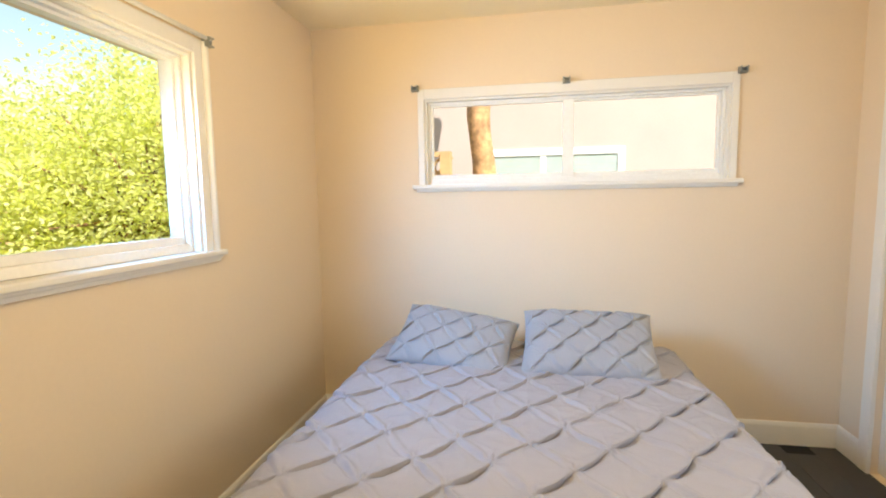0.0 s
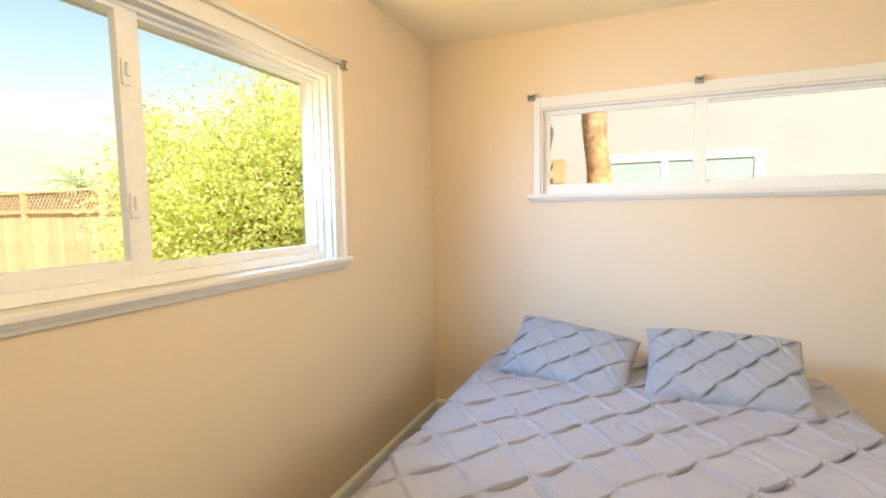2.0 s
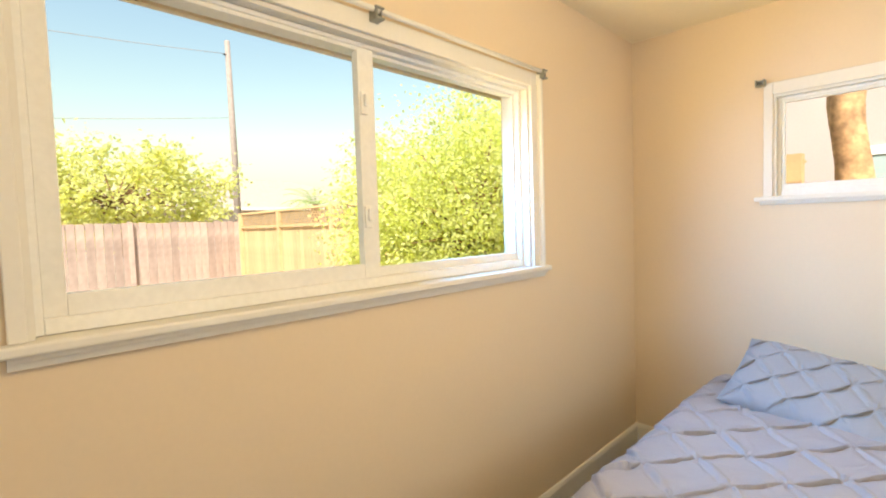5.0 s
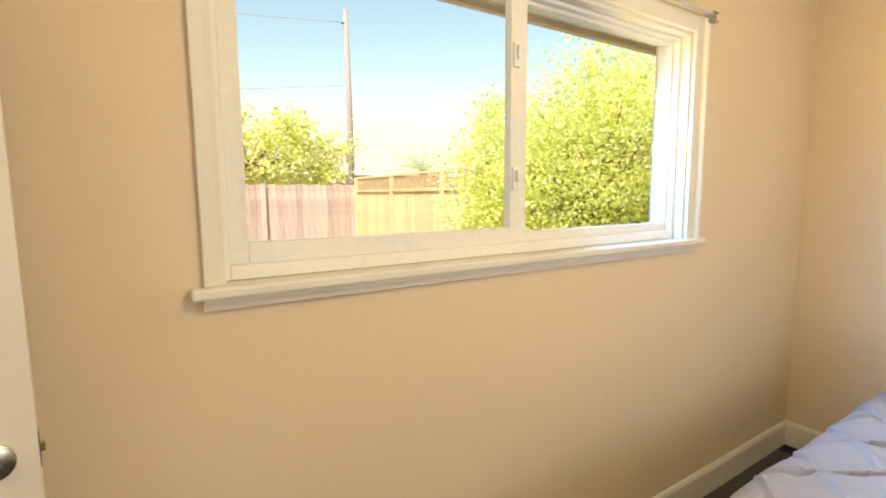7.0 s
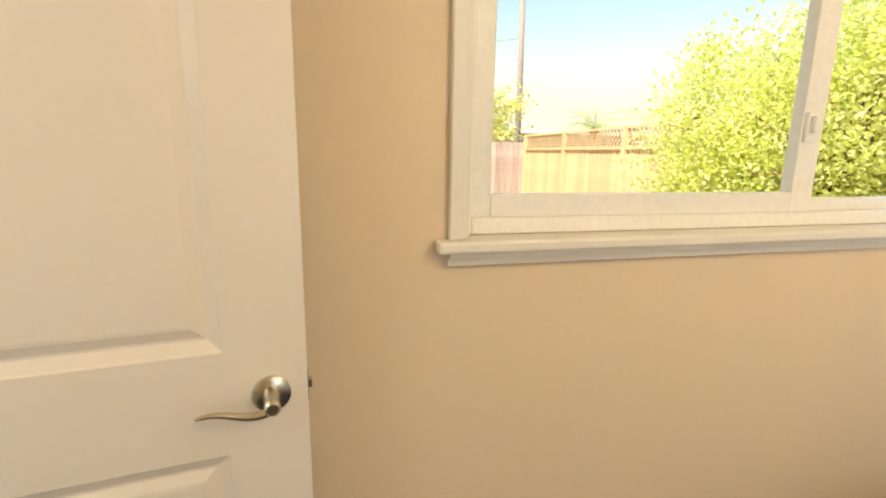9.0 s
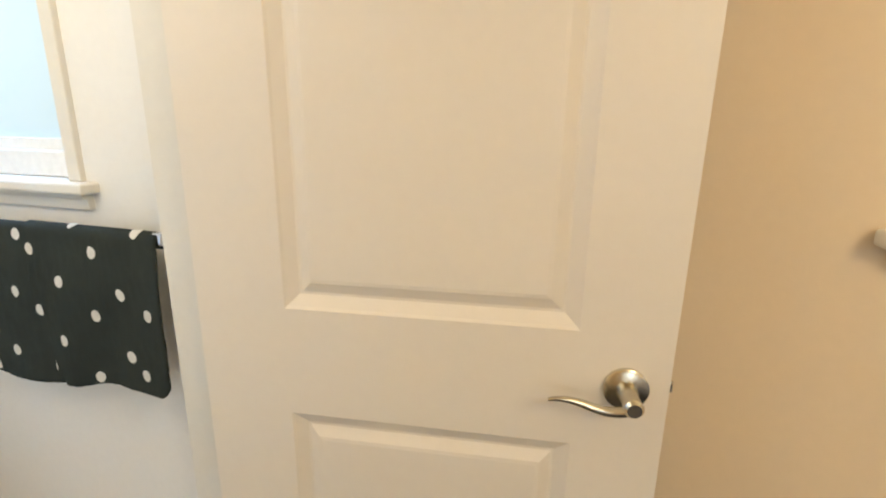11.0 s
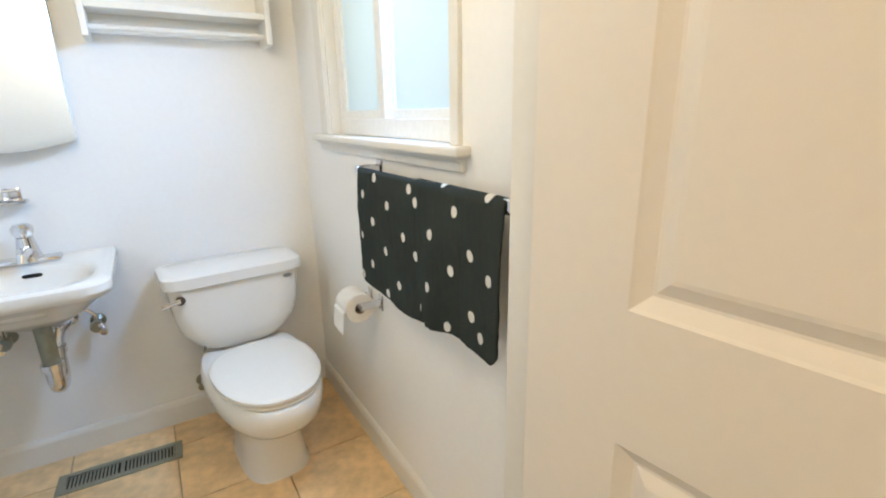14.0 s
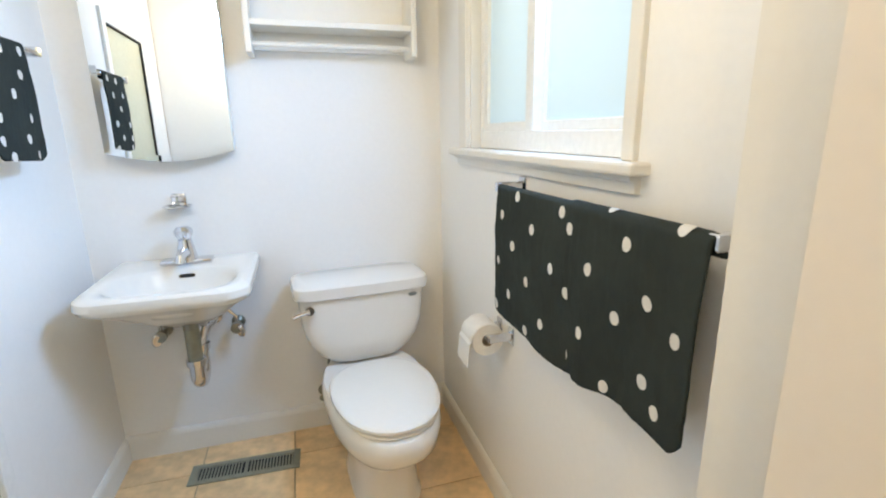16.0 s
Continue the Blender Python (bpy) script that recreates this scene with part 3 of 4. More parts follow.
pl = tagged(finish("pillow", pillow_mesh(0.62, 0.42, 0.15, 0.165, 0.31), PILLOW, True), "grey pin-tucked pillow slumped against the wall", "pillow", "pillows on the bed")
pl.matrix_world = pose(0.935, -0.43, 0.655, 30, 8, -5)
pr = tagged(finish("pillow", pillow_mesh(0.64, 0.44, 0.15, 0.165, 0.77), PILLOW, True), "grey pin-tucked pillow propped upright on the bed", "pillow", "pillows on the bed")
pr.matrix_world = pose(1.605, -0.47, 0.675, 31, 0, -3)

# ---- curtain brackets and rod ----


def bracket(m):
    ob = empty("curtain_bracket", "small grey metal curtain rod bracket", "bracket", "curtain brackets")
    part("plate", boxes((-0.021, -0.017, 0, 0.021, 0.017, 0.004), bevel=0.001), BRACKET, ob)
    part("cup", boxes((-0.019, -0.016, 0.004, -0.013, 0.016, 0.036), (0.013, -0.016, 0.004, 0.019, 0.016, 0.036), (-0.013, -0.016, 0.004, 0.013, -0.011, 0.036), (-0.013, 0.006, 0.004, 0.013, 0.010, 0.030), bevel=0.001), BRACKET, ob)
    ob.matrix_world = m
    return ob


first = bracket(pose(0.016, -1.035, 2.045, 0, 90, 0))
for y in (-1.945, -2.83):
    copy_thing(first, pose(0.016, y, 2.045, 0, 90, 0))
for x in (0.655, 1.525, 2.425):
    copy_thing(first, pose(x, -0.016, 2.052, 90, 0, 0))
bm = bmesh.new()
bm_tube(bm, [(0.036, -2.84, 2.057), (0.036, -1.02, 2.057)], 0.009, 12)
tagged(finish("curtain_rod", bm, TRIM, True), "thin white curtain rod above the wide window", "curtain rod")

# ---- bathroom things ----


def superellipse(cx, cy, z, ax, ay, k=40, e=2.6, egg=0.0):
    out = []
    for i in range(k):
        t = 2 * math.pi * i / k
        c, s = math.cos(t), math.sin(t)
        x = ax * math.copysign(abs(c) ** (2 / e), c)
        y = ay * math.copysign(abs(s) ** (2 / e), s)
        out.append((cx + x * (1 - egg * y / ay), cy + y, z))
    return out


TX = 0.370
toilet = empty("toilet", "white two-piece ceramic toilet with closed lid", "toilet", at=(TX, -4.95, 0))


def tp(name, bm, m, label="", smooth="auto"):
    return under(part(name, bm, m, toilet, label, smooth), toilet)


bm = bmesh.new()
rows = []
for z, ax, ay, oy, e in ((0.392, 0.115, 0.085, -5.30, 4), (0.404, 0.145, 0.10, -5.30, 4), (0.43, 0.180, 0.108, -5.30, 4), (0.48, 0.214, 0.113, -5.30, 5), (0.55, 0.232, 0.115, -5.302, 6), (0.668, 0.24, 0.117, -5.303, 6)):
    rows.append(superellipse(TX, oy, z, ax, ay, 44, e))
bm_loft(bm, rows)
tank = tp("tank", bm, CERAMIC)
bm = bmesh.new()
rows = []
for z, g in ((0.668, 0.0), (0.671, 0.010), (0.698, 0.013), (0.711, 0.008), (0.717, -0.006)):
    rows.append(superellipse(TX, -5.300, z, 0.246 + g, 0.122 + min(g, 0.006), 44, 6))
bm_loft(bm, rows)
tp("tank_lid", bm, CERAMIC)
bm = bmesh.new()
rows = []
for z, ax, y0, y1, e, egg in ((0.0, 0.122, -5.20, -4.795, 3.2, 0.0), (0.03, 0.115, -5.20, -4.805, 3.0, 0.0), (0.14, 0.110, -5.21, -4.81, 2.8, 0.02), (0.20, 0.124, -5.22, -4.775, 2.6, 0.05), (0.255, 0.162, -5.26, -4.68, 2.4, 0.08), (0.30, 0.184, -5.28, -4.63, 2.3, 0.10), (0.345, 0.190, -5.30, -4.612, 2.3, 0.11), (0.375, 0.187, -5.30, -4.615, 2.3, 0.11), (0.385, 0.180, -5.30, -4.623, 2.3, 0.11)):
    rows.append(superellipse(TX, (y0 + y1) / 2 - 0.042, z, ax, (y1 - y0) / 2, 44, e, egg))
bm_loft(bm, rows)
tp("bowl", bm, CERAMIC)
for nm, z0, z1, g in (("seat", 0.387, 0.402, 0.0), ("lid", 0.405, 0.424, 0.003)):
    bm = bmesh.new()
    rows = []
    for z, q in ((z0, -0.006), (z0 + 0.004, 0.0), (z1 - 0.006, 0.0), (z1 - 0.002, -0.006), (z1, -0.016)):
        rows.append(superellipse(TX, -4.910, z, 0.172 + q + g, 0.232 + q + g, 48, 2.35, 0.10))
    bm_loft(bm, rows)
    tp(nm, bm, SEAT)
for x in (TX - 0.075, TX + 0.075):
    tp("seat_hinge", boxes((x - 0.02, -5.155, 0.387, x + 0.02, -5.125, 0.412), bevel=0.005), SEAT)
bm = bmesh.new()
bm_tube(bm, [(0.575, -5.187, 0.636), (0.575, -5.172, 0.636)], 0.017, 20)
bm_tube(bm, [(0.575, -5.170, 0.636), (0.60, -5.168, 0.634), (0.635, -5.164, 0.626)], [0.009, 0.008, 0.010], 10)
tp("flush_lever", bm, CHROME, "chrome flush lever")
bm = bmesh.new()
bm_loft(bm, [superellipse(0.185, 0, 0, 0.018, 0.008, 24, 2.0), superellipse(0.185, 0, 0.002, 0.017, 0.007, 24, 2.0)])
bmesh.ops.transform(bm, matrix=Matrix.Translation((0, -5.183, 0.648)) @ pose(0, 0, 0, 90, 0, 0), verts=bm.verts)
tp("badge", bm, BRACKET)
for x in (TX - 0.085, TX + 0.085):
    bm = bmesh.new()
    bm_tube(bm, [(x, -5.05, 0.0), (x, -5.05, 0.018), (x, -5.05, 0.026)], [0.016, 0.015, 0.006], 14)
    tp("bolt_cap", bm, SEAT)

toilet.matrix_world = Matrix.Translation((0.004, 0, 0)) @ Matrix.Translation((TX, -5.08, 0)) @ Matrix.Rotation(radians(3.6), 4, "Z") @ Matrix.Translation((-TX, 5.08, 0)) @ Matrix.Translation((TX, -4.95, 0))

valve = empty("water_valve", "small metal toilet supply valve with hose", "valve", at=(0.55, -5.43, 0.17))
bm = bmesh.new()
bm_tube(bm, [(0.55, -5.428, 0.17), (0.55, -5.424, 0.17), (0.55, -5.42, 0.17), (0.55, -5.37, 0.17)], [0.028, 0.026, 0.010, 0.010], 20)
under(part("stem", bm, STEEL, valve, "", "auto"), valve)
bm = bmesh.new()
bm_loft(bm, [superellipse(0.55, 0, 0, 0.026, 0.016, 24, 2), superellipse(0.55, 0, 0.008, 0.026, 0.016, 24, 2)])
bmesh.ops.transform(bm, matrix=Matrix.Translation((0.0, -5.358, 0.17)) @ pose(0, 0, 0, 90, 0, 0), verts=bm.verts)
under(part("knob", bm, STEEL, valve, "", "auto"), valve)
bm = bmesh.new()
bm_tube(bm, [(0.55, -5.385, 0.175), (0.545, -5.385, 0.22), (0.53, -5.36, 0.30), (0.52, -5.33, 0.39)], 0.006, 10)
under(part("hose", bm, STEEL, valve, "", True), valve)

# sink
SX0, SX1, SY = 0.755, 1.235, -5.427
sink = empty("wall_sink", "white wall-hung ceramic sink with exposed chrome trap", "sink", at=(0.99, SY, 0.8))


def sp(name, bm, m, label="", smooth="auto", parent=None):
    ob = part(name, bm, m, parent or sink, label, smooth)
    return ob if parent else under(ob, sink)


def sink_ring(z, inset_side, front, back, k=12):
    """Outline of the basin: straight at the wall, with rounded front corners."""
    x0, x1, y0, y1, r = SX0 + inset_side, SX1 - inset_side, SY + back, front, 0.075
    pts = [(x0 + (x1 - x0) * i / 14, y0, z) for i in range(15)]
    pts += [(x1, y0 + (y1 - r - y0) * i / 8, z) for i in range(1, 8)]
    for i in range(k + 1):
        a = radians(90 * i / k)
        pts.append((x1 - r + r * math.cos(a), y1 - r + r * math.sin(a), z))
    pts += [(x1 - r + (x0 - x1 + 2 * r) * i / 10, y1, z) for i in range(1, 10)]
    for i in range(k + 1):
        a = radians(90 + 90 * i / k)
        pts.append((x0 + r + r * math.cos(a), y1 - r + r * math.sin(a), z))
    pts += [(x0, y1 - r + (y0 - y1 + r) * i / 8, z) for i in range(1, 8)]
    return pts


bm = bmesh.new()
out = [sink_ring(0.60, 0.15, -5.22, 0.0), sink_ring(0.65, 0.10, -5.13, 0.0), sink_ring(0.705, 0.055, -5.045, 0.0), sink_ring(0.738, 0.018, -4.985, 0.0), sink_ring(0.750, 0.005, -4.963, 0.0), sink_ring(0.765, 0.0, -4.955, 0.0), sink_ring(0.787, 0.002, -4.957, 0.0), sink_ring(0.796, 0.012, -4.967, 0.0), sink_ring(0.797, 0.03, -4.985, 0.0)]
rows = bm_loft(bm, out, caps=False)
bm.faces.new(list(reversed(rows[0])))
top = rows[-1]
cx, cy = 0.995, -5.13
prev = top
for z, ax, ay in ((0.7955, 0.198, 0.158), (0.790, 0.188, 0.149), (0.776, 0.178, 0.140), (0.745, 0.160, 0.123), (0.71, 0.130, 0.098), (0.685, 0.085, 0.065), (0.676, 0.03, 0.025)):
    ring = []
    for v in top:
        a = math.atan2((v.co.y - cy) / 0.2, (v.co.x - cx) / 0.22)
        c, s = math.cos(a), math.sin(a)
        ring.append(bm.verts.new((cx + ax * math.copysign(abs(c) ** 0.8, c), cy + ay * math.copysign(abs(s) ** 0.8, s), z)))
    k = len(ring)
    for i in range(k):
        bm.faces.new((prev[i], prev[(i + 1) % k], ring[(i + 1) % k], ring[i]))
    prev = ring
bm.faces.new(prev)
sp("basin", bm, CERAMIC)
# solid black disc on the basin wall, standing for the overflow hole's shade
bm = bmesh.new()
rows = [superellipse(0.982, 0, z, 0.026, 0.007, 24, 3) for z in (0, 0.004)]
bm_loft(bm, rows)
bmesh.ops.transform(bm, matrix=Matrix.Translation((0, -5.258, 0.770)) @ pose(0, 0, 0, 66, 0, 0), verts=bm.verts)
sp("overflow_hole", bm, DARK)
faucet = sp("faucet", boxes((0.905, -5.366, 0.796, 1.075, -5.306, 0.816), bevel=0.008), CHROME, "chrome single-lever faucet")
bm = bmesh.new()
bm_tube(bm, [(0.99, -5.337, 0.806), (0.99, -5.337, 0.83), (0.99, -5.337, 0.86), (0.99, -5.337, 0.885)], [0.040, 0.033, 0.027, 0.023], 24)
bm_tube(bm, [(0.99, -5.325, 0.835), (0.99, -5.28, 0.845), (0.99, -5.23, 0.838), (0.99, -5.225, 0.822)], [0.021, 0.018, 0.015, 0.013], 16)
ob = sp("spout", bm, CHROME, "", "auto", faucet)
bm = bmesh.new()
bm_tube(bm, [(0.99, -5.337, 0.885), (0.99, -5.337, 0.90), (0.992, -5.337, 0.918), (0.993, -5.337, 0.930)], [0.020, 0.029, 0.031, 0.020], 20)
sp("lever", bm, CHROME, "", "auto", faucet)
for o in faucet.children:
    o.matrix_parent_inverse = Matrix.Identity(4)
bm = bmesh.new()
bm_tube(bm, [(0.985, -5.22, 0.66), (0.985, -5.22, 0.59)], 0.026, 20)
sp("drain", bm, STEEL)
bm = bmesh.new()
bm_tube(bm, [(0.985, -5.22, 0.59), (0.985, -5.22, 0.47)], 0.025, 20)
sp("tailpiece", bm, VENT, "dull grey tailpiece")
bm = bmesh.new()
bm_tube(bm, [(0.985, -5.22, 0.475), (0.985, -5.22, 0.455)], 0.033, 20)
trap = [(0.985, -5.22, 0.47)] + [(0.985 - 0.0 * i, -5.22 - 0.045 * (1 - math.cos(math.pi * i / 10)), 0.42 - 0.05 * math.sin(math.pi * i / 10)) for i in range(11)] + [(0.985, -5.31, 0.50), (0.97, -5.325, 0.545), (0.955, -5.37, 0.555), (0.95, -5.425, 0.555)]
bm_tube(bm, trap, 0.026, 18)
bm_tube(bm, [(0.985, -5.31, 0.47), (0.985, -5.31, 0.495)], 0.034, 18)
sp("trap", bm, CHROME, "chrome p-trap")
bm = bmesh.new()
bm_tube(bm, [(0.95, -5.426, 0.555), (0.95, -5.418, 0.555), (0.95, -5.41, 0.555)], [0.036, 0.034, 0.022], 24)
sp("escutcheon", bm, CHROME)
for x, s in ((1.12, 1), (0.86, -1)):
    bm = bmesh.new()
    bm_tube(bm, [(x, -5.427, 0.52), (x, -5.42, 0.52), (x, -5.41, 0.52), (x, -5.36, 0.52)], [0.026, 0.024, 0.010, 0.010], 18)
    bm_tube(bm, [(x, -5.37, 0.52), (x, -5.345, 0.52)], [0.021, 0.021], 14)
    sp("stop_valve", bm, STEEL)
    bm = bmesh.new()
    bm_loft(bm, [superellipse(0, 0, z, 0.017 * g, 0.028 * g, 24, 2.2) for z, g in ((0.0, 0.8), (0.004, 1.0), (0.010, 1.0), (0.014, 0.8))])
    bmesh.ops.transform(bm, matrix=pose(x + 0.012 * s, -5.345, 0.506, 78, 0, 24 * s), verts=bm.verts)
    sp("valve_handle", bm, CHROME, "oval chrome handle")
    bm = bmesh.new()
    bm_tube(bm, [(x, -5.375, 0.525), (x, -5.375, 0.56), (x - 0.02 * s, -5.365, 0.59), (x - 0.07 * s, -5.35, 0.61), (x - 0.10 * s, -5.345, 0.66)], 0.006, 10)
    sp("supply_tube", bm, CHROME)

sink.location.z += 0.014

# soap dish
soap = empty("soap_dish", "small chrome soap holder fixed to the wall", "soap dish", at=(1.017, -5.43, 1.0))
SO = 1.008
bm = bmesh.new()
bm_loft(bm, [[(SO + hx * math.copysign(abs(math.cos(a)) ** 0.5, math.cos(a)), -5.393 + hy * math.copysign(abs(math.sin(a)) ** 0.5, math.sin(a)), z) for a in [2 * math.pi * (q + 0.5) / 28 for q in range(28)]] for z, hx, hy in ((1.004, 0.040, 0.030), (1.010, 0.046, 0.036), (1.014, 0.046, 0.036), (1.014, 0.041, 0.031), (1.009, 0.036, 0.027))])
under(part("tray", bm, CHROME, soap, "", "auto"), soap)
bm = bmesh.new()
bm_box(bm, SO - 0.024, -5.429, 1.000, SO + 0.024, -5.421, 1.052, 0.003)
bm_tube(bm, [(SO - 0.020, -5.424, 1.044), (SO - 0.020, -5.404, 1.046), (SO + 0.020, -5.404, 1.046), (SO + 0.020, -5.424, 1.044)], 0.005, 10)
under(part("backplate", bm, CHROME, soap, "", "auto"), soap)

# medicine cabinet mirror with arched lower edge
cab = empty("medicine_cabinet", "frameless mirror cabinet with arched lower edge", "mirror cabinet", at=(1.005, -5.43, 1.5))


def arched(x0, x1, y0, y1, z0, z1, rise, m=24):
    bm = bmesh.new()
    low = [(x0 + (x1 - x0) * i / m, z0 - rise * math.sin(math.pi * i / m)) for i in range(m + 1)]
    rim = low + [(x1, z1), (x0, z1)]
    bm_loft(bm, [[(x, y, z) for x, z in rim] for y in (y0, y1)])
    return bm


under(part("body", arched(0.796, 1.194, -5.43, -5.359, 1.205, 2.069, 0.031), VINYL, cab, "white cabinet body"), cab)
bm = bmesh.new()
rings = []
for y, inset in ((-5.359, 0.0), (-5.3585, 0.0), (-5.3575, 0.020)):
    x0, x1, zb, zt = 0.795 + 0.1 * inset, 1.195 - inset, 1.203 + inset, 2.07 - inset
    low = [(x0 + (x1 - x0) * q / 24, zb - 0.032 * math.sin(math.pi * q / 24)) for q in range(25)]
    rings.append([(x, y, z) for x, z in low + [(x1, zt), (x0, zt)]])
bm_loft(bm, rings)
under(part("mirror_door", bm, MIRROR, cab, "bevelled mirror glass door"), cab)

# shelf with rail above the toilet
shelf = empty("wall_shelf", "white painted wooden wall shelf with towel rail", "shelf", at=(0.42, -5.43, 1.6))
for x in (0.128, 0.695):
    under(part("side_panel", boxes((x, -5.43, 1.525, x + 0.020, -5.29, 2.2), bevel=0.003), TRIM, shelf), shelf)
for z in (1.612, 1.95):
    under(part("board", boxes((0.148, -5.43, z, 0.695, -5.295, z + 0.02), bevel=0.002), TRIM, shelf), shelf)
bm = bmesh.new()
bm_tube(bm, [(0.148, -5.345, 1.56), (0.695, -5.345, 1.56)], 0.009, 12)
under(part("rail", bm, TRIM, shelf), shelf)
under(part("back_strip", boxes((0.148, -5.43, 1.55, 0.695, -5.418, 1.612)), TRIM, shelf), shelf)


def towel_sheet(y0, y1, top, low, x_bar, wob, seed, lift=0.0):
    """Terry cloth folded over a bar that runs along y: a front fall with soft folds, rounded lower corners and a thickness."""
    bm = bmesh.new()
    n, m = 70, 44
    back_len, lim = 0.02, 0.018

    def at(i, j, off):
        s = i / n
        y = y0 + (y1 - y0) * s
        fall = top - (low(s) if callable(low) else low)
        d = (back_len + fall + 2 * lim) * j / m - back_len - lim
        y += 0.005 * noise.noise(Vector((d * 6, seed, s * 2)))
        edge = min(s, 1 - s) * abs(y1 - y0)
        r = 0.006 + off + lift
        e = d - lim
        wave = wob * noise.noise(Vector((s * 4.5, seed, 1.0 + d))) * max(0, e) * 3 + 0.002 * noise.noise(Vector((s * 30, d * 30, seed)))
        if d < -lim:
            return (x_bar - r, y, top + d + lim)
        if e > 0:
            trim = 0.02 * max(0, 1 - edge / 0.025) ** 2 if e > fall - 0.05 else 0
            return (x_bar + r + 0.006 * min(1, e * 10) + wave, y, top - e + trim)
        a = (d / lim) * math.pi / 2
        return (x_bar + r * math.sin(a), y, top + r * math.cos(a))

    outer = [[bm.verts.new(at(i, j, 0.005)) for j in range(m + 1)] for i in range(n + 1)]
    inner = [[bm.verts.new(at(i, j, 0.0)) for j in range(m + 1)] for i in range(n + 1)]
    for g in (outer, inner):
        for a, b in zip(g, g[1:]):
            for j in range(m):
                bm.faces.new((a[j], a[j + 1], b[j + 1], b[j]))
    for j in range(m):
        for i in (0, n):
            bm.faces.new((outer[i][j], outer[i][j + 1], inner[i][j + 1], inner[i][j]))
    for i in range(n):
        for j in (0, m):
            bm.faces.new((outer[i][j], outer[i + 1][j], inner[i + 1][j], inner[i][j]))
    return bm, at, n, m, top, back_len, lim


def dots(parent, sheet, spots, y0, y1, low, r=(0.011, 0.0125)):
    bm, at, n, m, top, back_len, lim = sheet
    for y, z in spots:
        s = (y - y0) / (y1 - y0)
        if not 0 < s < 1:
            continue
        fall = top - (low(s) if callable(low) else low)
        db = bmesh.new()
        ring = []
        rr, hh = r

        def place(dy, dz):
            i = (s + dy / (y1 - y0)) * n
            j = (top - z - dz + back_len + 2 * lim) / (fall + back_len + 2 * lim) * m
            p = Vector(at(i, j, 0.0062))
            return p
        mid = db.verts.new(place(0, 0))
        rings = []
        for f in (0.5, 1.0):
            rings.append([db.verts.new(place(rr * f * math.cos(t), hh * f * math.sin(t))) for t in [2 * math.pi * q / 20 for q in range(20)]])
        for q in range(20):
            db.faces.new((mid, rings[0][q], rings[0][(q + 1) % 20]))
            db.faces.new((rings[0][q], rings[1][q], rings[1][(q + 1) % 20], rings[0][(q + 1) % 20]))
        part("dot", db, DOT, parent, smooth=True)


# towel bar and towel under the bathroom window
bar = empty("towel_bar", "chrome towel bar under the bathroom window", "towel bar", at=(0.0, -4.24, 1.12))
bm = bmesh.new()
bm_tube(bm, [(0.076, -4.66, 1.112), (0.076, -3.954, 1.112)], 0.008, 12)
under(part("rod", bm, CHROME, bar, "", True), bar)
for y in (-3.954, -4.65):
    under(part("post", boxes((0.003, y - 0.010, 1.100, 0.085, y + 0.010, 1.125), bevel=0.004), CHROME, bar), bar)
    under(part("post_plate", boxes((0.003, y - 0.018, 1.088, 0.010, y + 0.018, 1.137), bevel=0.003), CHROME, bar), bar)
low1 = lambda s: 0.772 + 0.006 * math.sin(s * 7)
low2 = lambda s: 0.782 + 0.020 * s - 0.006 * math.sin(s * 9)
T1 = (-4.636, -4.230)
T2 = (-4.286, -3.950)
sh = towel_sheet(*T1, 1.111, low1, 0.076, 0.012, 1.7)
tw = tagged(finish("hand_towel", sh[0], TOWEL, True), "black terry towel with white polka dots on bar", "towel", "polka dot towels")
spots1 = [(-4.512, 1.104), (-4.591, 1.049), (-4.310, 1.098), (-4.428, 1.040), (-4.518, 0.982), (-4.608, 0.925), (-4.336, 0.975), (-4.447, 0.912), (-4.535, 0.854), (-4.620, 0.796), (-4.447, 0.790), (-4.367, 0.838)]
dots(tw, (None, *sh[1:]), spots1, *T1, low1)
sh = towel_sheet(*T2, 1.110, low2, 0.076, 0.014, 5.2, 0.005)
tw = tagged(finish("hand_towel", sh[0], TOWEL, True), "folded black polka dot towel draped over bar", "towel", "polka dot towels")
spots2 = [(-4.272, 1.072), (-4.159, 1.130), (-3.995, 1.124), (-4.104, 1.078), (-4.195, 1.012), (-4.272, 0.941), (-4.046, 1.0), (-4.119, 0.948), (-3.983, 0.966), (-4.21, 0.884), (-4.272, 0.812), (-4.135, 0.812), (-4.044, 0.871), (-4.011, 0.835)]
dots(tw, (None, *sh[1:]), spots2, *T2, low2)

# towel on the east wall
bar2 = empty("towel_bar", "chrome towel bar beside the bathroom sink", "towel bar", at=(1.325, -4.85, 1.49))
bm = bmesh.new()
bm_tube(bm, [(1.255, -5.178, 1.487), (1.255, -4.79, 1.487)], 0.008, 12)
under(part("rod", bm, CHROME, bar2, "", True), bar2)
for y in (-5.172, -4.80):
    under(part("post", boxes((1.245, y - 0.012, 1.477, 1.325, y + 0.012, 1.503), bevel=0.004), CHROME, bar2), bar2)
low3 = lambda s: 1.195 + 0.01 * s
flip = Matrix.Translation((1.325, 0, 0)) @ Matrix.Diagonal((-1, 1, 1, 1))
T3 = (-5.085, -4.858)
sh = towel_sheet(*T3, 1.490, low3, 0.070, 0.012, 9.1)
tw = tagged(finish("hand_towel", sh[0], TOWEL, True), "black polka dot towel hanging beside the sink", "towel", "polka dot towels")
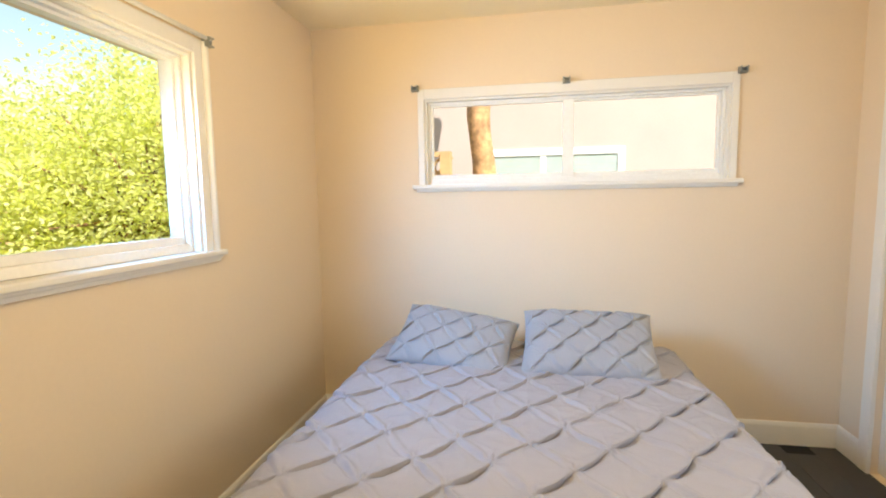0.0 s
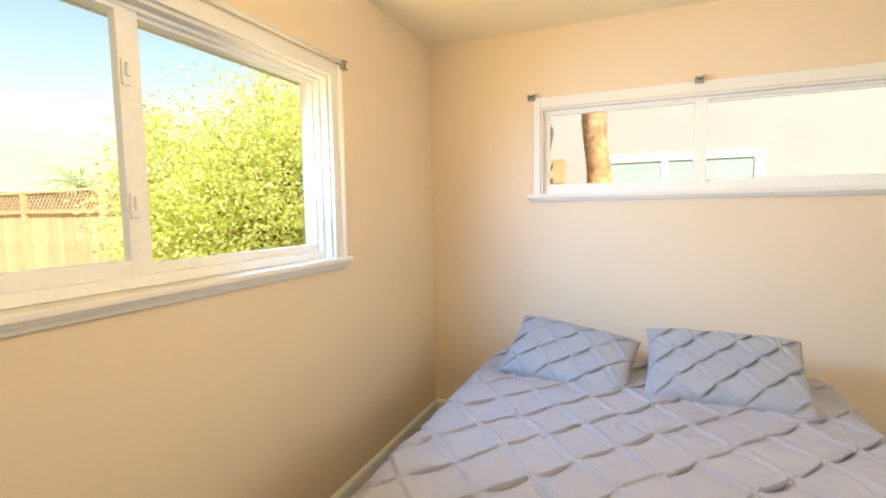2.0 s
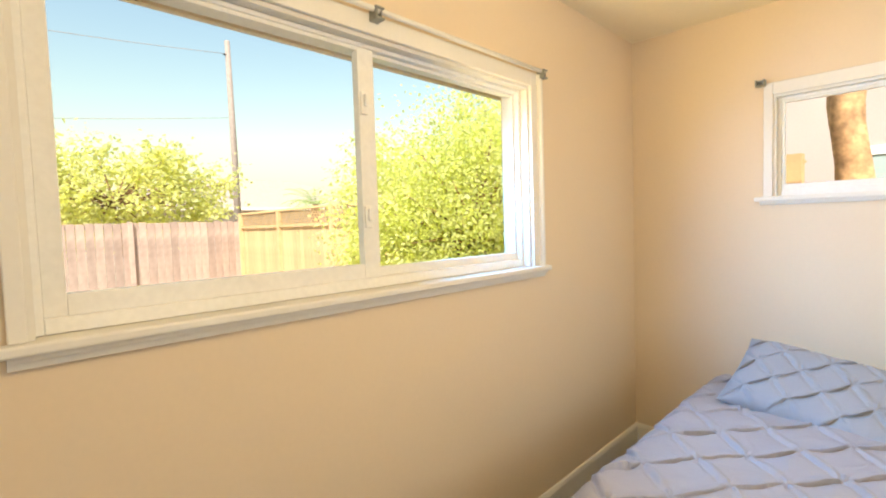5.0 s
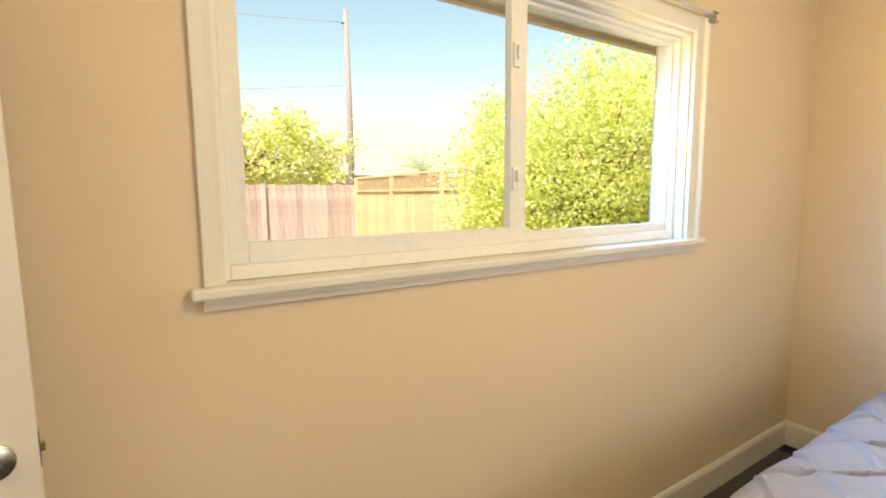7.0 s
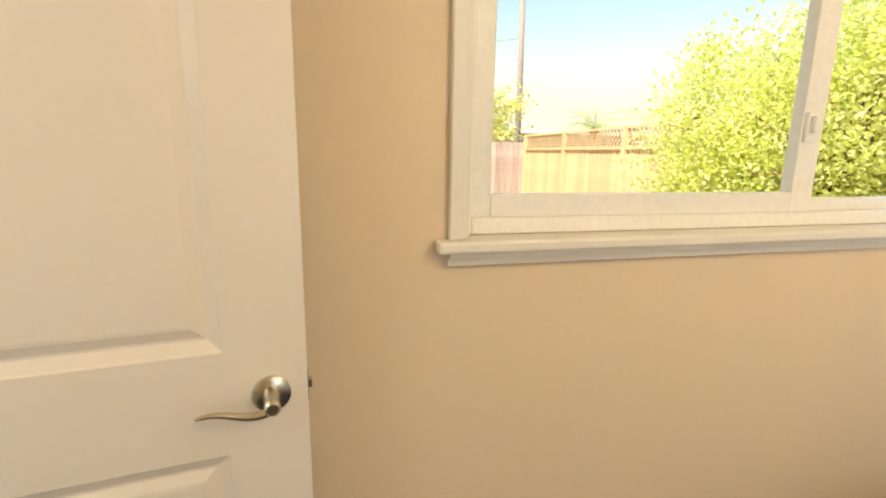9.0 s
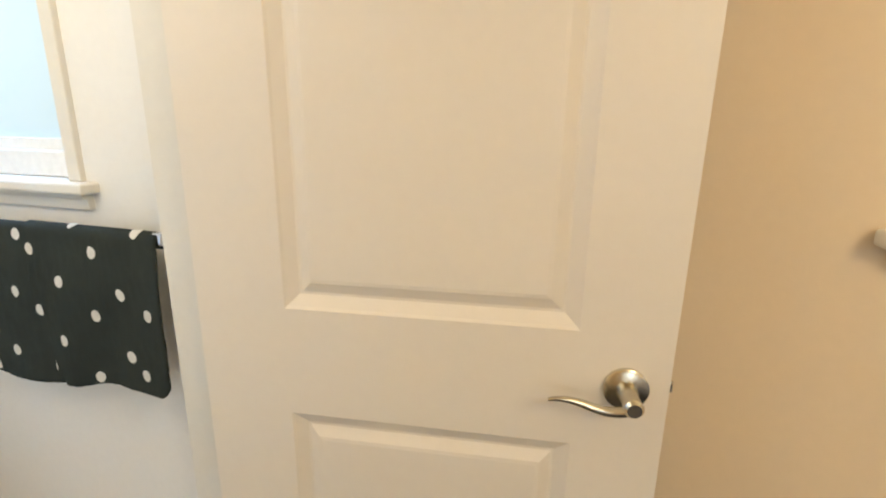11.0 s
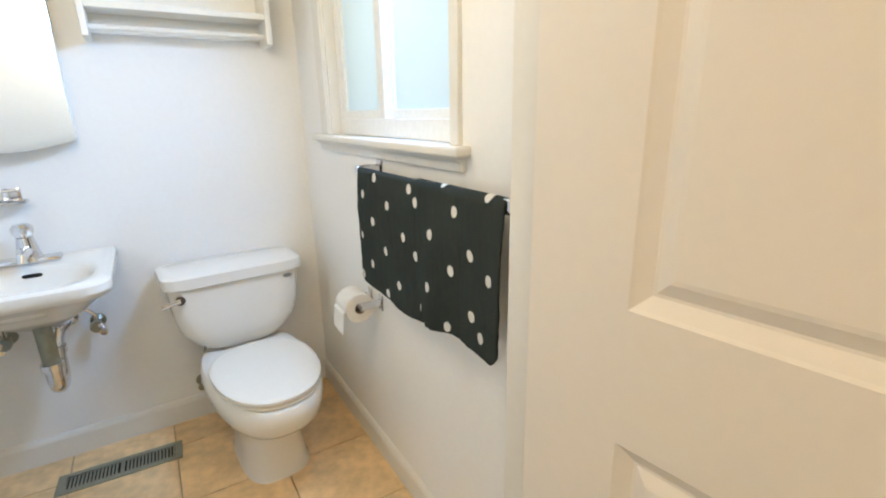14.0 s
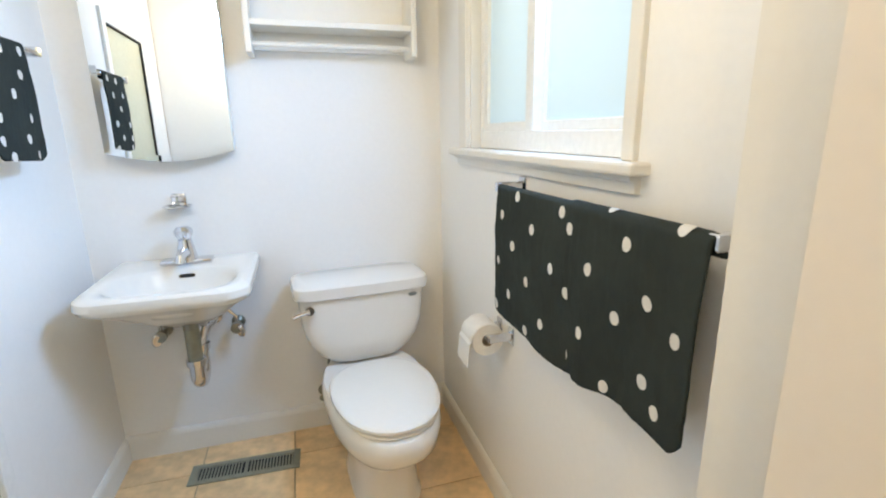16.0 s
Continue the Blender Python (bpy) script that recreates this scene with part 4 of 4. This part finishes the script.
spots3 = [(-5.021, 1.414), (-4.968, 1.364), (-5.032, 1.307), (-4.995, 1.254), (-4.909, 1.212), (-5.047, 1.212), (-4.886, 1.305), (-5.050, 1.474), (-4.915, 1.420), (-4.960, 1.470), (-4.880, 1.250)]
dots(tw, (None, *sh[1:]), spots3, *T3, low3)
tw.matrix_world = flip

# toilet paper on its holder
holder = empty("toilet_paper_holder", "chrome toilet paper holder on the wall", "paper holder", at=(0.003, -4.7930, 0.67))
for y in (-4.7030, -4.7900):
    under(part("arm", boxes((0.003, y - 0.010, 0.640, 0.085, y + 0.010, 0.665), bevel=0.005), CHROME, holder), holder)
    under(part("plate", boxes((0.003, y - 0.016, 0.625, 0.009, y + 0.016, 0.681), bevel=0.003), CHROME, holder), holder)
bm = bmesh.new()
bm_tube(bm, [(0.075, -4.8200, 0.652), (0.075, -4.7050, 0.652)], 0.010, 14)
under(part("spindle", bm, CHROME, holder, "", True), holder)
roll = empty("toilet_paper_roll", "white toilet paper roll with loose sheet", "toilet paper", at=(0.075, -4.7880, 0.66))
bm = bmesh.new()
k, rings = 40, []
for rr, y in ((0.020, -4.8130), (0.049, -4.8130), (0.051, -4.8110), (0.051, -4.7200), (0.049, -4.7180), (0.020, -4.7180)):
    rings.append([(0.075 + rr * math.cos(2 * math.pi * i / k), y, 0.642 + rr * math.sin(2 * math.pi * i / k)) for i in range(k)])
bm_loft(bm, rings + [rings[0]], caps=False)
under(part("paper", bm, PAPER, roll, "", "auto"), roll)
bm = bmesh.new()
rows = []
for i in range(14):
    a = radians(40 - 40 * min(1, i / 5))
    z = 0.642 - 0.010 * max(0, i - 5)
    c = (0.075 + 0.0525 * math.cos(a), 0.642 + 0.0525 * math.sin(a)) if i < 6 else (0.1275 + 0.001 * i, z)
    rows.append([(c[0], -4.8110, c[1]), (c[0], -4.7210, c[1]), (c[0] + 0.001, -4.7210, c[1]), (c[0] + 0.001, -4.8110, c[1])])
bm_loft(bm, rows)
under(part("loose_sheet", bm, PAPER, roll), roll)
bm = bmesh.new()
rings = [[(0.075 + rr * math.cos(2 * math.pi * i / 24), y, 0.642 + rr * math.sin(2 * math.pi * i / 24)) for i in range(24)] for rr, y in ((0.0195, -4.8135), (0.0195, -4.7175), (0.018, -4.7175), (0.018, -4.8135))]
bm_loft(bm, rings + [rings[0]], caps=False)
under(part("core", bm, CARD, roll), roll)

# floor register
reg = empty("floor_register", "green-grey metal floor vent set in tiles", "floor vent", at=(0.87, -5.225, 0.0))
regm = pose(0.870, -5.230, 0.0, 0, 0, -2.5)
fr = bmesh.new()
for r in ((-0.20, -0.055, 0.002, 0.20, -0.035, 0.008), (-0.20, 0.035, 0.002, 0.20, 0.055, 0.008), (-0.20, -0.035, 0.002, -0.175, 0.035, 0.008), (0.175, -0.035, 0.002, 0.20, 0.035, 0.008), (-0.006, -0.035, 0.002, 0.006, 0.035, 0.0075)):
    bm_box(fr, *r)
o = part("frame", fr, VENT, reg)
o.matrix_world = regm
# thin black sheet under the louvers stands for the shade of the duct
o = part("well", boxes((-0.175, -0.035, 0.0012, 0.175, 0.035, 0.0022)), DARK, reg)
for i in range(30):
    x = -0.170 + 0.0118 * i
    if abs(x) > 0.01:
        part("louver", boxes((x - 0.0028, -0.034, 0.0022, x + 0.0028, 0.034, 0.0065)), VENT, reg)
for o in reg.children:
    o.matrix_parent_inverse = Matrix.Identity(4)
reg.matrix_world = regm
for o in reg.children:
    o.matrix_basis = Matrix.Identity(4)

# shower enclosure seen in the mirror
shower = empty("shower_door", "framed greenish glass shower door", "shower door", kind="structure")
part("frame", boxes((1.312, -4.76, 0.12, 1.345, -4.715, 1.79), (1.312, -4.205, 0.12, 1.345, -4.07, 1.79), (1.312, -4.715, 1.735, 1.345, -4.205, 1.79), (1.312, -4.715, 0.12, 1.345, -4.205, 0.16), bevel=0.004), VINYL, shower)
part("gasket", boxes((1.316, -4.215, 0.16, 1.330, -4.205, 1.735), (1.316, -4.715, 1.727, 1.330, -4.215, 1.735)), DARK, shower)
part("pane", boxes((1.326, -4.715, 0.16, 1.334, -4.215, 1.727)), SHOWER, shower)

# assumed ceiling lamp bases out of view; the fill bulbs float below them
for at in ((1.5, -2.05), (0.80, -4.20)):
    cl = empty("ceiling_light", "assumed round flush ceiling lamp with metal base, unseen", "ceiling lamp", at=(at[0], at[1], 2.44))
    bm = bmesh.new()
    bm_tube(bm, [(*at, 2.44), (*at, 2.42), (*at, 2.41)], [0.13, 0.13, 0.12], 32)
    under(part("base", bm, NICKEL, cl, "", "auto"), cl)

# ---- outdoor things ----


def board_fence(name, label, a, b, h, step, material, lattice=0.0, rail_at=None):
    a, b = Vector((*a, GZ)), Vector((*b, GZ))
    way = (b - a).normalized()
    nrm = Vector((-way.y, way.x, 0))
    ln = (b - a).length
    top = empty(name, label, "fence", at=a)
    base = Matrix((way, nrm, (0, 0, 1))).transposed().to_4x4()
    top.matrix_world = Matrix.Translation(a) @ base
    me = None
    count = int(ln / step)
    for i in range(count):
        if me is None:
            bm = bmesh.new()
            bm_box(bm, 0.004, 0.0, 0.02, step - 0.006, 0.018, h, 0.0)
            bm.to_mesh(me := bpy.data.meshes.new("board"))
            bm.free()
            me.materials.append(material)
        ob = new("board", me)
        ob.parent = top
        ob.matrix_local = Matrix.Translation((i * step, random.uniform(-0.004, 0.004), random.uniform(-0.012, 0.012)))
    n = max(2, round(ln / 2.2) + 1)
    for i in range(n):
        x = ln * i / (n - 1)
        part("post", boxes((x - 0.045, -0.06, 0.0, x + 0.045, 0.03, h + lattice + 0.02)), material, top)
    for z in (0.25, h - 0.12):
        part("rail", boxes((0, 0.018, z, ln, 0.055, z + 0.08)), material, top)
    if lattice:
        part("rail", boxes((0, -0.04, h, ln, 0.04, h + 0.045)), material, top)
        part("rail", boxes((0, -0.03, h + lattice - 0.02, ln, 0.03, h + lattice + 0.02)), material, top)
        bm = bmesh.new()
        gap = 0.105
        hh = lattice - 0.07
        for s in (1, -1):
            for i in range(int(ln / gap)):
                x = i * gap + 0.05
                m = pose(x, -0.006 * s, h + 0.045 + hh / 2, 0, 45 * s, 0)
                bm_box(bm, -0.012, -0.003, -hh * 0.70, 0.012, 0.003, hh * 0.70, 0.0, m)
        part("lattice", bm, material, top)
    return top


board_fence("fence", "weathered reddish board fence at the yard's end", (-10.2, -9.5), (-10.2, 1.75), 1.98, 0.15, FENCE_OLD)
board_fence("fence", "new honey-coloured cedar fence with lattice top", (-10.1, 1.75), (0.62, 1.25), 1.80, 0.15, FENCE_NEW, 0.34)


def leaves(bm, centre, radius, count, size, seed, droop=0.5):
    """Bent leaf blades scattered over clumps inside an uneven crown."""
    rnd = random.Random(seed)
    cx, cy, cz = centre
    rx, ry, rz = radius
    clumps = []
    while len(clumps) < max(12, count // 90):
        d = Vector((rnd.uniform(-1, 1), rnd.uniform(-1, 1), rnd.uniform(-1, 1)))
        if d.length > 1 or d.length < 0.35:
            continue
        k = 1 + 0.25 * noise.noise(d * 2.2 + Vector((seed, 0, 0)))
        clumps.append((Vector((cx + d.x * rx * k, cy + d.y * ry * k, cz + d.z * rz * k)), rnd.uniform(0.13, 0.30) * min(radius)))
    for i in range(count):
        c, r = clumps[rnd.randrange(len(clumps))]
        p = c + Vector((rnd.gauss(0, 1), rnd.gauss(0, 1), rnd.gauss(0, 0.8))) * r
        yaw, tip, turn = rnd.uniform(0, 360), rnd.uniform(-60, 25), rnd.uniform(-50, 50)
        m = pose(p.x, p.y, p.z, tip, turn, yaw)
        l, w = size * rnd.uniform(0.6, 1.3), size * rnd.uniform(0.22, 0.38)
        vs = [bm.verts.new(m @ Vector(q)) for q in ((0, 0, 0), (w, l * 0.45, 0.15 * w), (0, l, -0.2 * l), (-w, l * 0.45, 0.15 * w), (0, l * 0.45, -0.12 * w))]
        bm.faces.new((vs[0], vs[1], vs[4]))
        bm.faces.new((vs[1], vs[2], vs[4]))
        bm.faces.new((vs[2], vs[3], vs[4]))
        bm.faces.new((vs[3], vs[0], vs[4]))
    return clumps


def tree(label, at, centre, radius, count, size, seed, material, trunk=0.09, lobes=()):
    top = empty("tree", label, "tree", at=(*at, GZ))
    cb = bmesh.new()
    clumps = leaves(cb, centre, radius, count, size, seed)
    for c, r, more in lobes:
        clumps += leaves(cb, c, r, more, size, seed + 11)
    tb = bmesh.new()
    base = Vector((*at, GZ))
    mid = Vector(centre) - Vector((0, 0, radius[2] * 0.5))
    bm_tube(tb, [base, base.lerp(mid, 0.5) + Vector((0.05, 0.03, 0)), mid, Vector(centre)], [trunk, trunk * 0.8, trunk * 0.6, trunk * 0.3], 10)
    under(part("trunk", tb, BARK, top, "", True), top)
    lb = bmesh.new()
    for c, r in clumps[:: max(1, len(clumps) // 40)]:
        q = mid.lerp(Vector(centre), 0.5)
        bm_tube(lb, [q, q.lerp(c, 0.5) + Vector((0, 0, 0.08)), c], [trunk * 0.3, trunk * 0.18, 0.006], 6)
    under(part("limb", lb, BARK, top, "", True), top)
    under(part("crown", cb, material, top), top)
    return top


tree("leafy yellow-green tree beside the window in full sun", (-1.9, 0.75), (-1.95, 0.82, 1.45), (1.05, 0.74, 1.28), 46000, 0.046, 3, LEAF, lobes=[((-2.40, 0.08, 1.30), (0.60, 0.52, 0.92), 15000)])
tree("olive green shrub tree behind the weathered fence", (-13.6, 0.2), (-13.6, -0.1, 2.55), (1.3, 3.1, 1.45), 9000, 0.16, 5, LEAF2)
tree("distant green tree top behind the roofs", (-36, 7), (-36, 3, 4.0), (1.5, 3.0, 2.2), 1500, 0.35, 8, LEAF2)

# palm
palm = empty("palm", "pale green palm fronds behind the fence", "palm", at=(-18.3, 8.5, GZ))
bm = bmesh.new()
bm_tube(bm, [(-18.3, 8.5, GZ), (-18.3, 8.5, 2.5)], [0.22, 0.18], 12)
under(part("trunk", bm, BARK, palm, "", True), palm)
rnd = random.Random(4)
for i in range(16):
    a, up = rnd.uniform(0, 6.28), rnd.uniform(0.3, 1.1)
    bm = bmesh.new()
    L = 1.9
    spine = [Vector((-18.3 + math.cos(a) * L * s * math.cos(up * 0.8), 8.5 + math.sin(a) * L * s * math.cos(up * 0.8), 2.5 + L * s * math.sin(up) - 0.9 * s * s)) for s in [q / 12 for q in range(13)]]
    side = Vector((-math.sin(a), math.cos(a), 0))
    for q in range(1, 13):
        for s in (1, -1):
            p, t = spine[q], (spine[q] - spine[q - 1]).normalized()
            tip = p + (side * s * 0.45 + t * 0.25 + Vector((0, 0, -0.12))) * (1.1 - 0.05 * q)
            w = t * 0.03
            vs = [bm.verts.new(c) for c in (p - w, p + w, tip)]
            bm.faces.new(vs)
    bm_tube(bm, spine, 0.012, 5)
    under(part("frond", bm, PALM, palm), palm)

# utility pole with wires
pole = empty("utility_pole", "tall grey wooden utility pole with thin wires", "utility pole", at=(-22.4, 6.6, GZ))
bm = bmesh.new()
bm_tube(bm, [(-22.4, 6.6, GZ), (-22.4, 6.6, 5.0), (-22.45, 6.55, 10.6)], [0.17, 0.15, 0.12], 12)
under(part("post", bm, POLEM, pole, "", True), pole)
bm = bmesh.new()
bm_tube(bm, [(-22.4, 6.3, 9.9), (-22.4, 6.6, 9.95)], [0.03, 0.03], 8)
under(part("insulator", bm, DARK, pole), pole)
for z, e in ((9.95, 10.6), (6.9, 6.3)):
    bm = bmesh.new()
    pts = [Vector((-22.4, 6.4, z)).lerp(Vector((-24.0, -18.0, e)), s) - Vector((0, 0, 0.9 * math.sin(math.pi * s))) for s in [q / 14 for q in range(15)]]
    bm_tube(bm, pts, 0.012, 5)
    under(part("wire", bm, POLEM, pole, "", True), pole)


def house(label, x0, y0, x1, y1, wall_top, ridge, axis):
    top = empty("house", label, "house", at=((x0 + x1) / 2, (y0 + y1) / 2, GZ))
    under(part("wall", boxes((x0, y0, GZ, x1, y1, wall_top)), STUCCO, top), top)
    bm = bmesh.new()
    o = 0.5
    a = [(x0 - o, y0 - o, wall_top), (x1 + o, y0 - o, wall_top), (x1 + o, y1 + o, wall_top), (x0 - o, y1 + o, wall_top)]
    if axis == "y":
        xm, q = (x0 + x1) / 2, (x1 - x0) / 2
        r = [(xm, y0 + q * 0.9, ridge), (xm, y1 - q * 0.9, ridge)]
        v = [bm.verts.new(p) for p in a + r]
        for f in ((0, 3, 5, 4), (1, 4, 5, 2), (0, 4, 1), (3, 2, 5), (0, 1, 2, 3)):
            bm.faces.new([v[i] for i in f])
    under(part("roof", bm, ROOFM, top), top)
    under(part("fascia", boxes((x1 + o, y0 - o, wall_top - 0.18, x1 + o + 0.04, y1 + o, wall_top + 0.03)), EAVE, top), top)
    return top


house("single-storey house with beige hip roof beyond the fence", -42, 3, -30, 22, 2.9, 5.4, "y")

# neighbour's house wall to the north, with its window
nb = empty("neighbour_house", "peach stucco neighbour house with white window", "house", at=(1.5, 3.1, GZ))
under(part("wall", holed("y", -1.4, 9.0, GZ, 4.2, 3.1, 3.4, [(0.88, 2.37, 0.7, 1.93)]), STUCCO, nb), nb)
under(part("roof", boxes((-1.9, 3.0, 4.2, 9.5, 6.5, 4.35)), ROOFM, nb), nb)
nw = under(part("window", boxes((0.80, 3.085, 1.92, 2.44, 3.12, 2.00), (0.80, 3.085, 0.62, 2.44, 3.12, 0.70), (0.80, 3.085, 0.70, 0.88, 3.12, 1.92), (2.36, 3.085, 0.70, 2.44, 3.12, 1.92), (1.46, 3.09, 0.70, 1.53, 3.12, 1.92)), VINYL, nb, "white window frame"), nb)
for x, w in ((0.88, 0.58), (1.53, 0.83)):
    bm = bmesh.new()
    for i in range(20):
        z = 0.72 + 0.06 * i
        bm_box(bm, x, 3.098, z, x + w, 3.103, z + 0.0585)
    under(part("blind", bm, BLIND, nb, "pale green window blind"), nb)

# knotty trunk between the houses
trunk = empty("tree", "bare brown knotty tree trunk between the houses", "tree", at=(0.92, 1.95, GZ))
bm = bmesh.new()
k, rings = 20, []
for i in range(30):
    s = i / 29
    z = GZ + 4.4 * s
    c = Vector((0.92 - 0.08 * math.sin((z - 1.2) * 1.4) * (z > 1.2), 1.95, z))
    ring = []
    for j in range(k):
        a = 2 * math.pi * j / k
        r = 0.115 + 0.035 * noise.noise(Vector((math.cos(a) * 1.3, math.sin(a) * 1.3, z * 2.6))) + 0.030 * max(0, z - 2.0)
        ring.append(c + Vector((math.cos(a) * r, math.sin(a) * r, 0)))
    rings.append(ring)
bm_loft(bm, rings)
under(part("trunk", bm, KNOTTY, trunk, "", True), trunk)

# ---- floor pieces ----
me = bpy.data.meshes.new("plank")
bm = boxes((0.0008, 0.0, -0.006, 0.1492, 1.23, 0.0))
bm.to_mesh(me)
bm.free()
me.materials.append(FLOORM)
for i in range(20):
    for j in range(4):
        y = -3.80 + 1.232 * j - (0.4 * (i % 3))
        if y < -4.9 or y + 1.23 > 0.85:
            continue
        if y < -3.8 or y + 1.23 > 0.0:
            a, b = max(y, -3.80), min(y + 1.23, 0.0)
            if b - a < 0.02:
                continue
            m2 = bpy.data.meshes.new("plank")
            bm = boxes((0.0008, 0.0, -0.006, 0.1492, b - a, 0.0))
            bm.to_mesh(m2)
            bm.free()
            m2.materials.append(FLOORM)
            ob = new("plank", m2)
            y = a
        else:
            ob = new("plank", me)
        ob.parent, ob.location = floor, (0.15 * i, y, 0)
S = 0.345
for i in range(4):
    for j in range(5):
        x0, x1 = max(0.0, S * i + 0.0025), min(1.325, S * (i + 1) - 0.0025)
        y0, y1 = max(-5.43, -5.252 + S * (j - 1) + 0.0025), min(-3.905, -5.252 + S * j - 0.0025)
        if x1 - x0 < 0.01 or y1 - y0 < 0.01:
            continue
        bm = bmesh.new()
        bm_box(bm, 0, 0, -0.004, x1 - x0, y1 - y0, 0.0012, 0.0012)
        ob = part("tile", bm, TILE, bath_floor)
        ob.location = (x0, y0, 0)
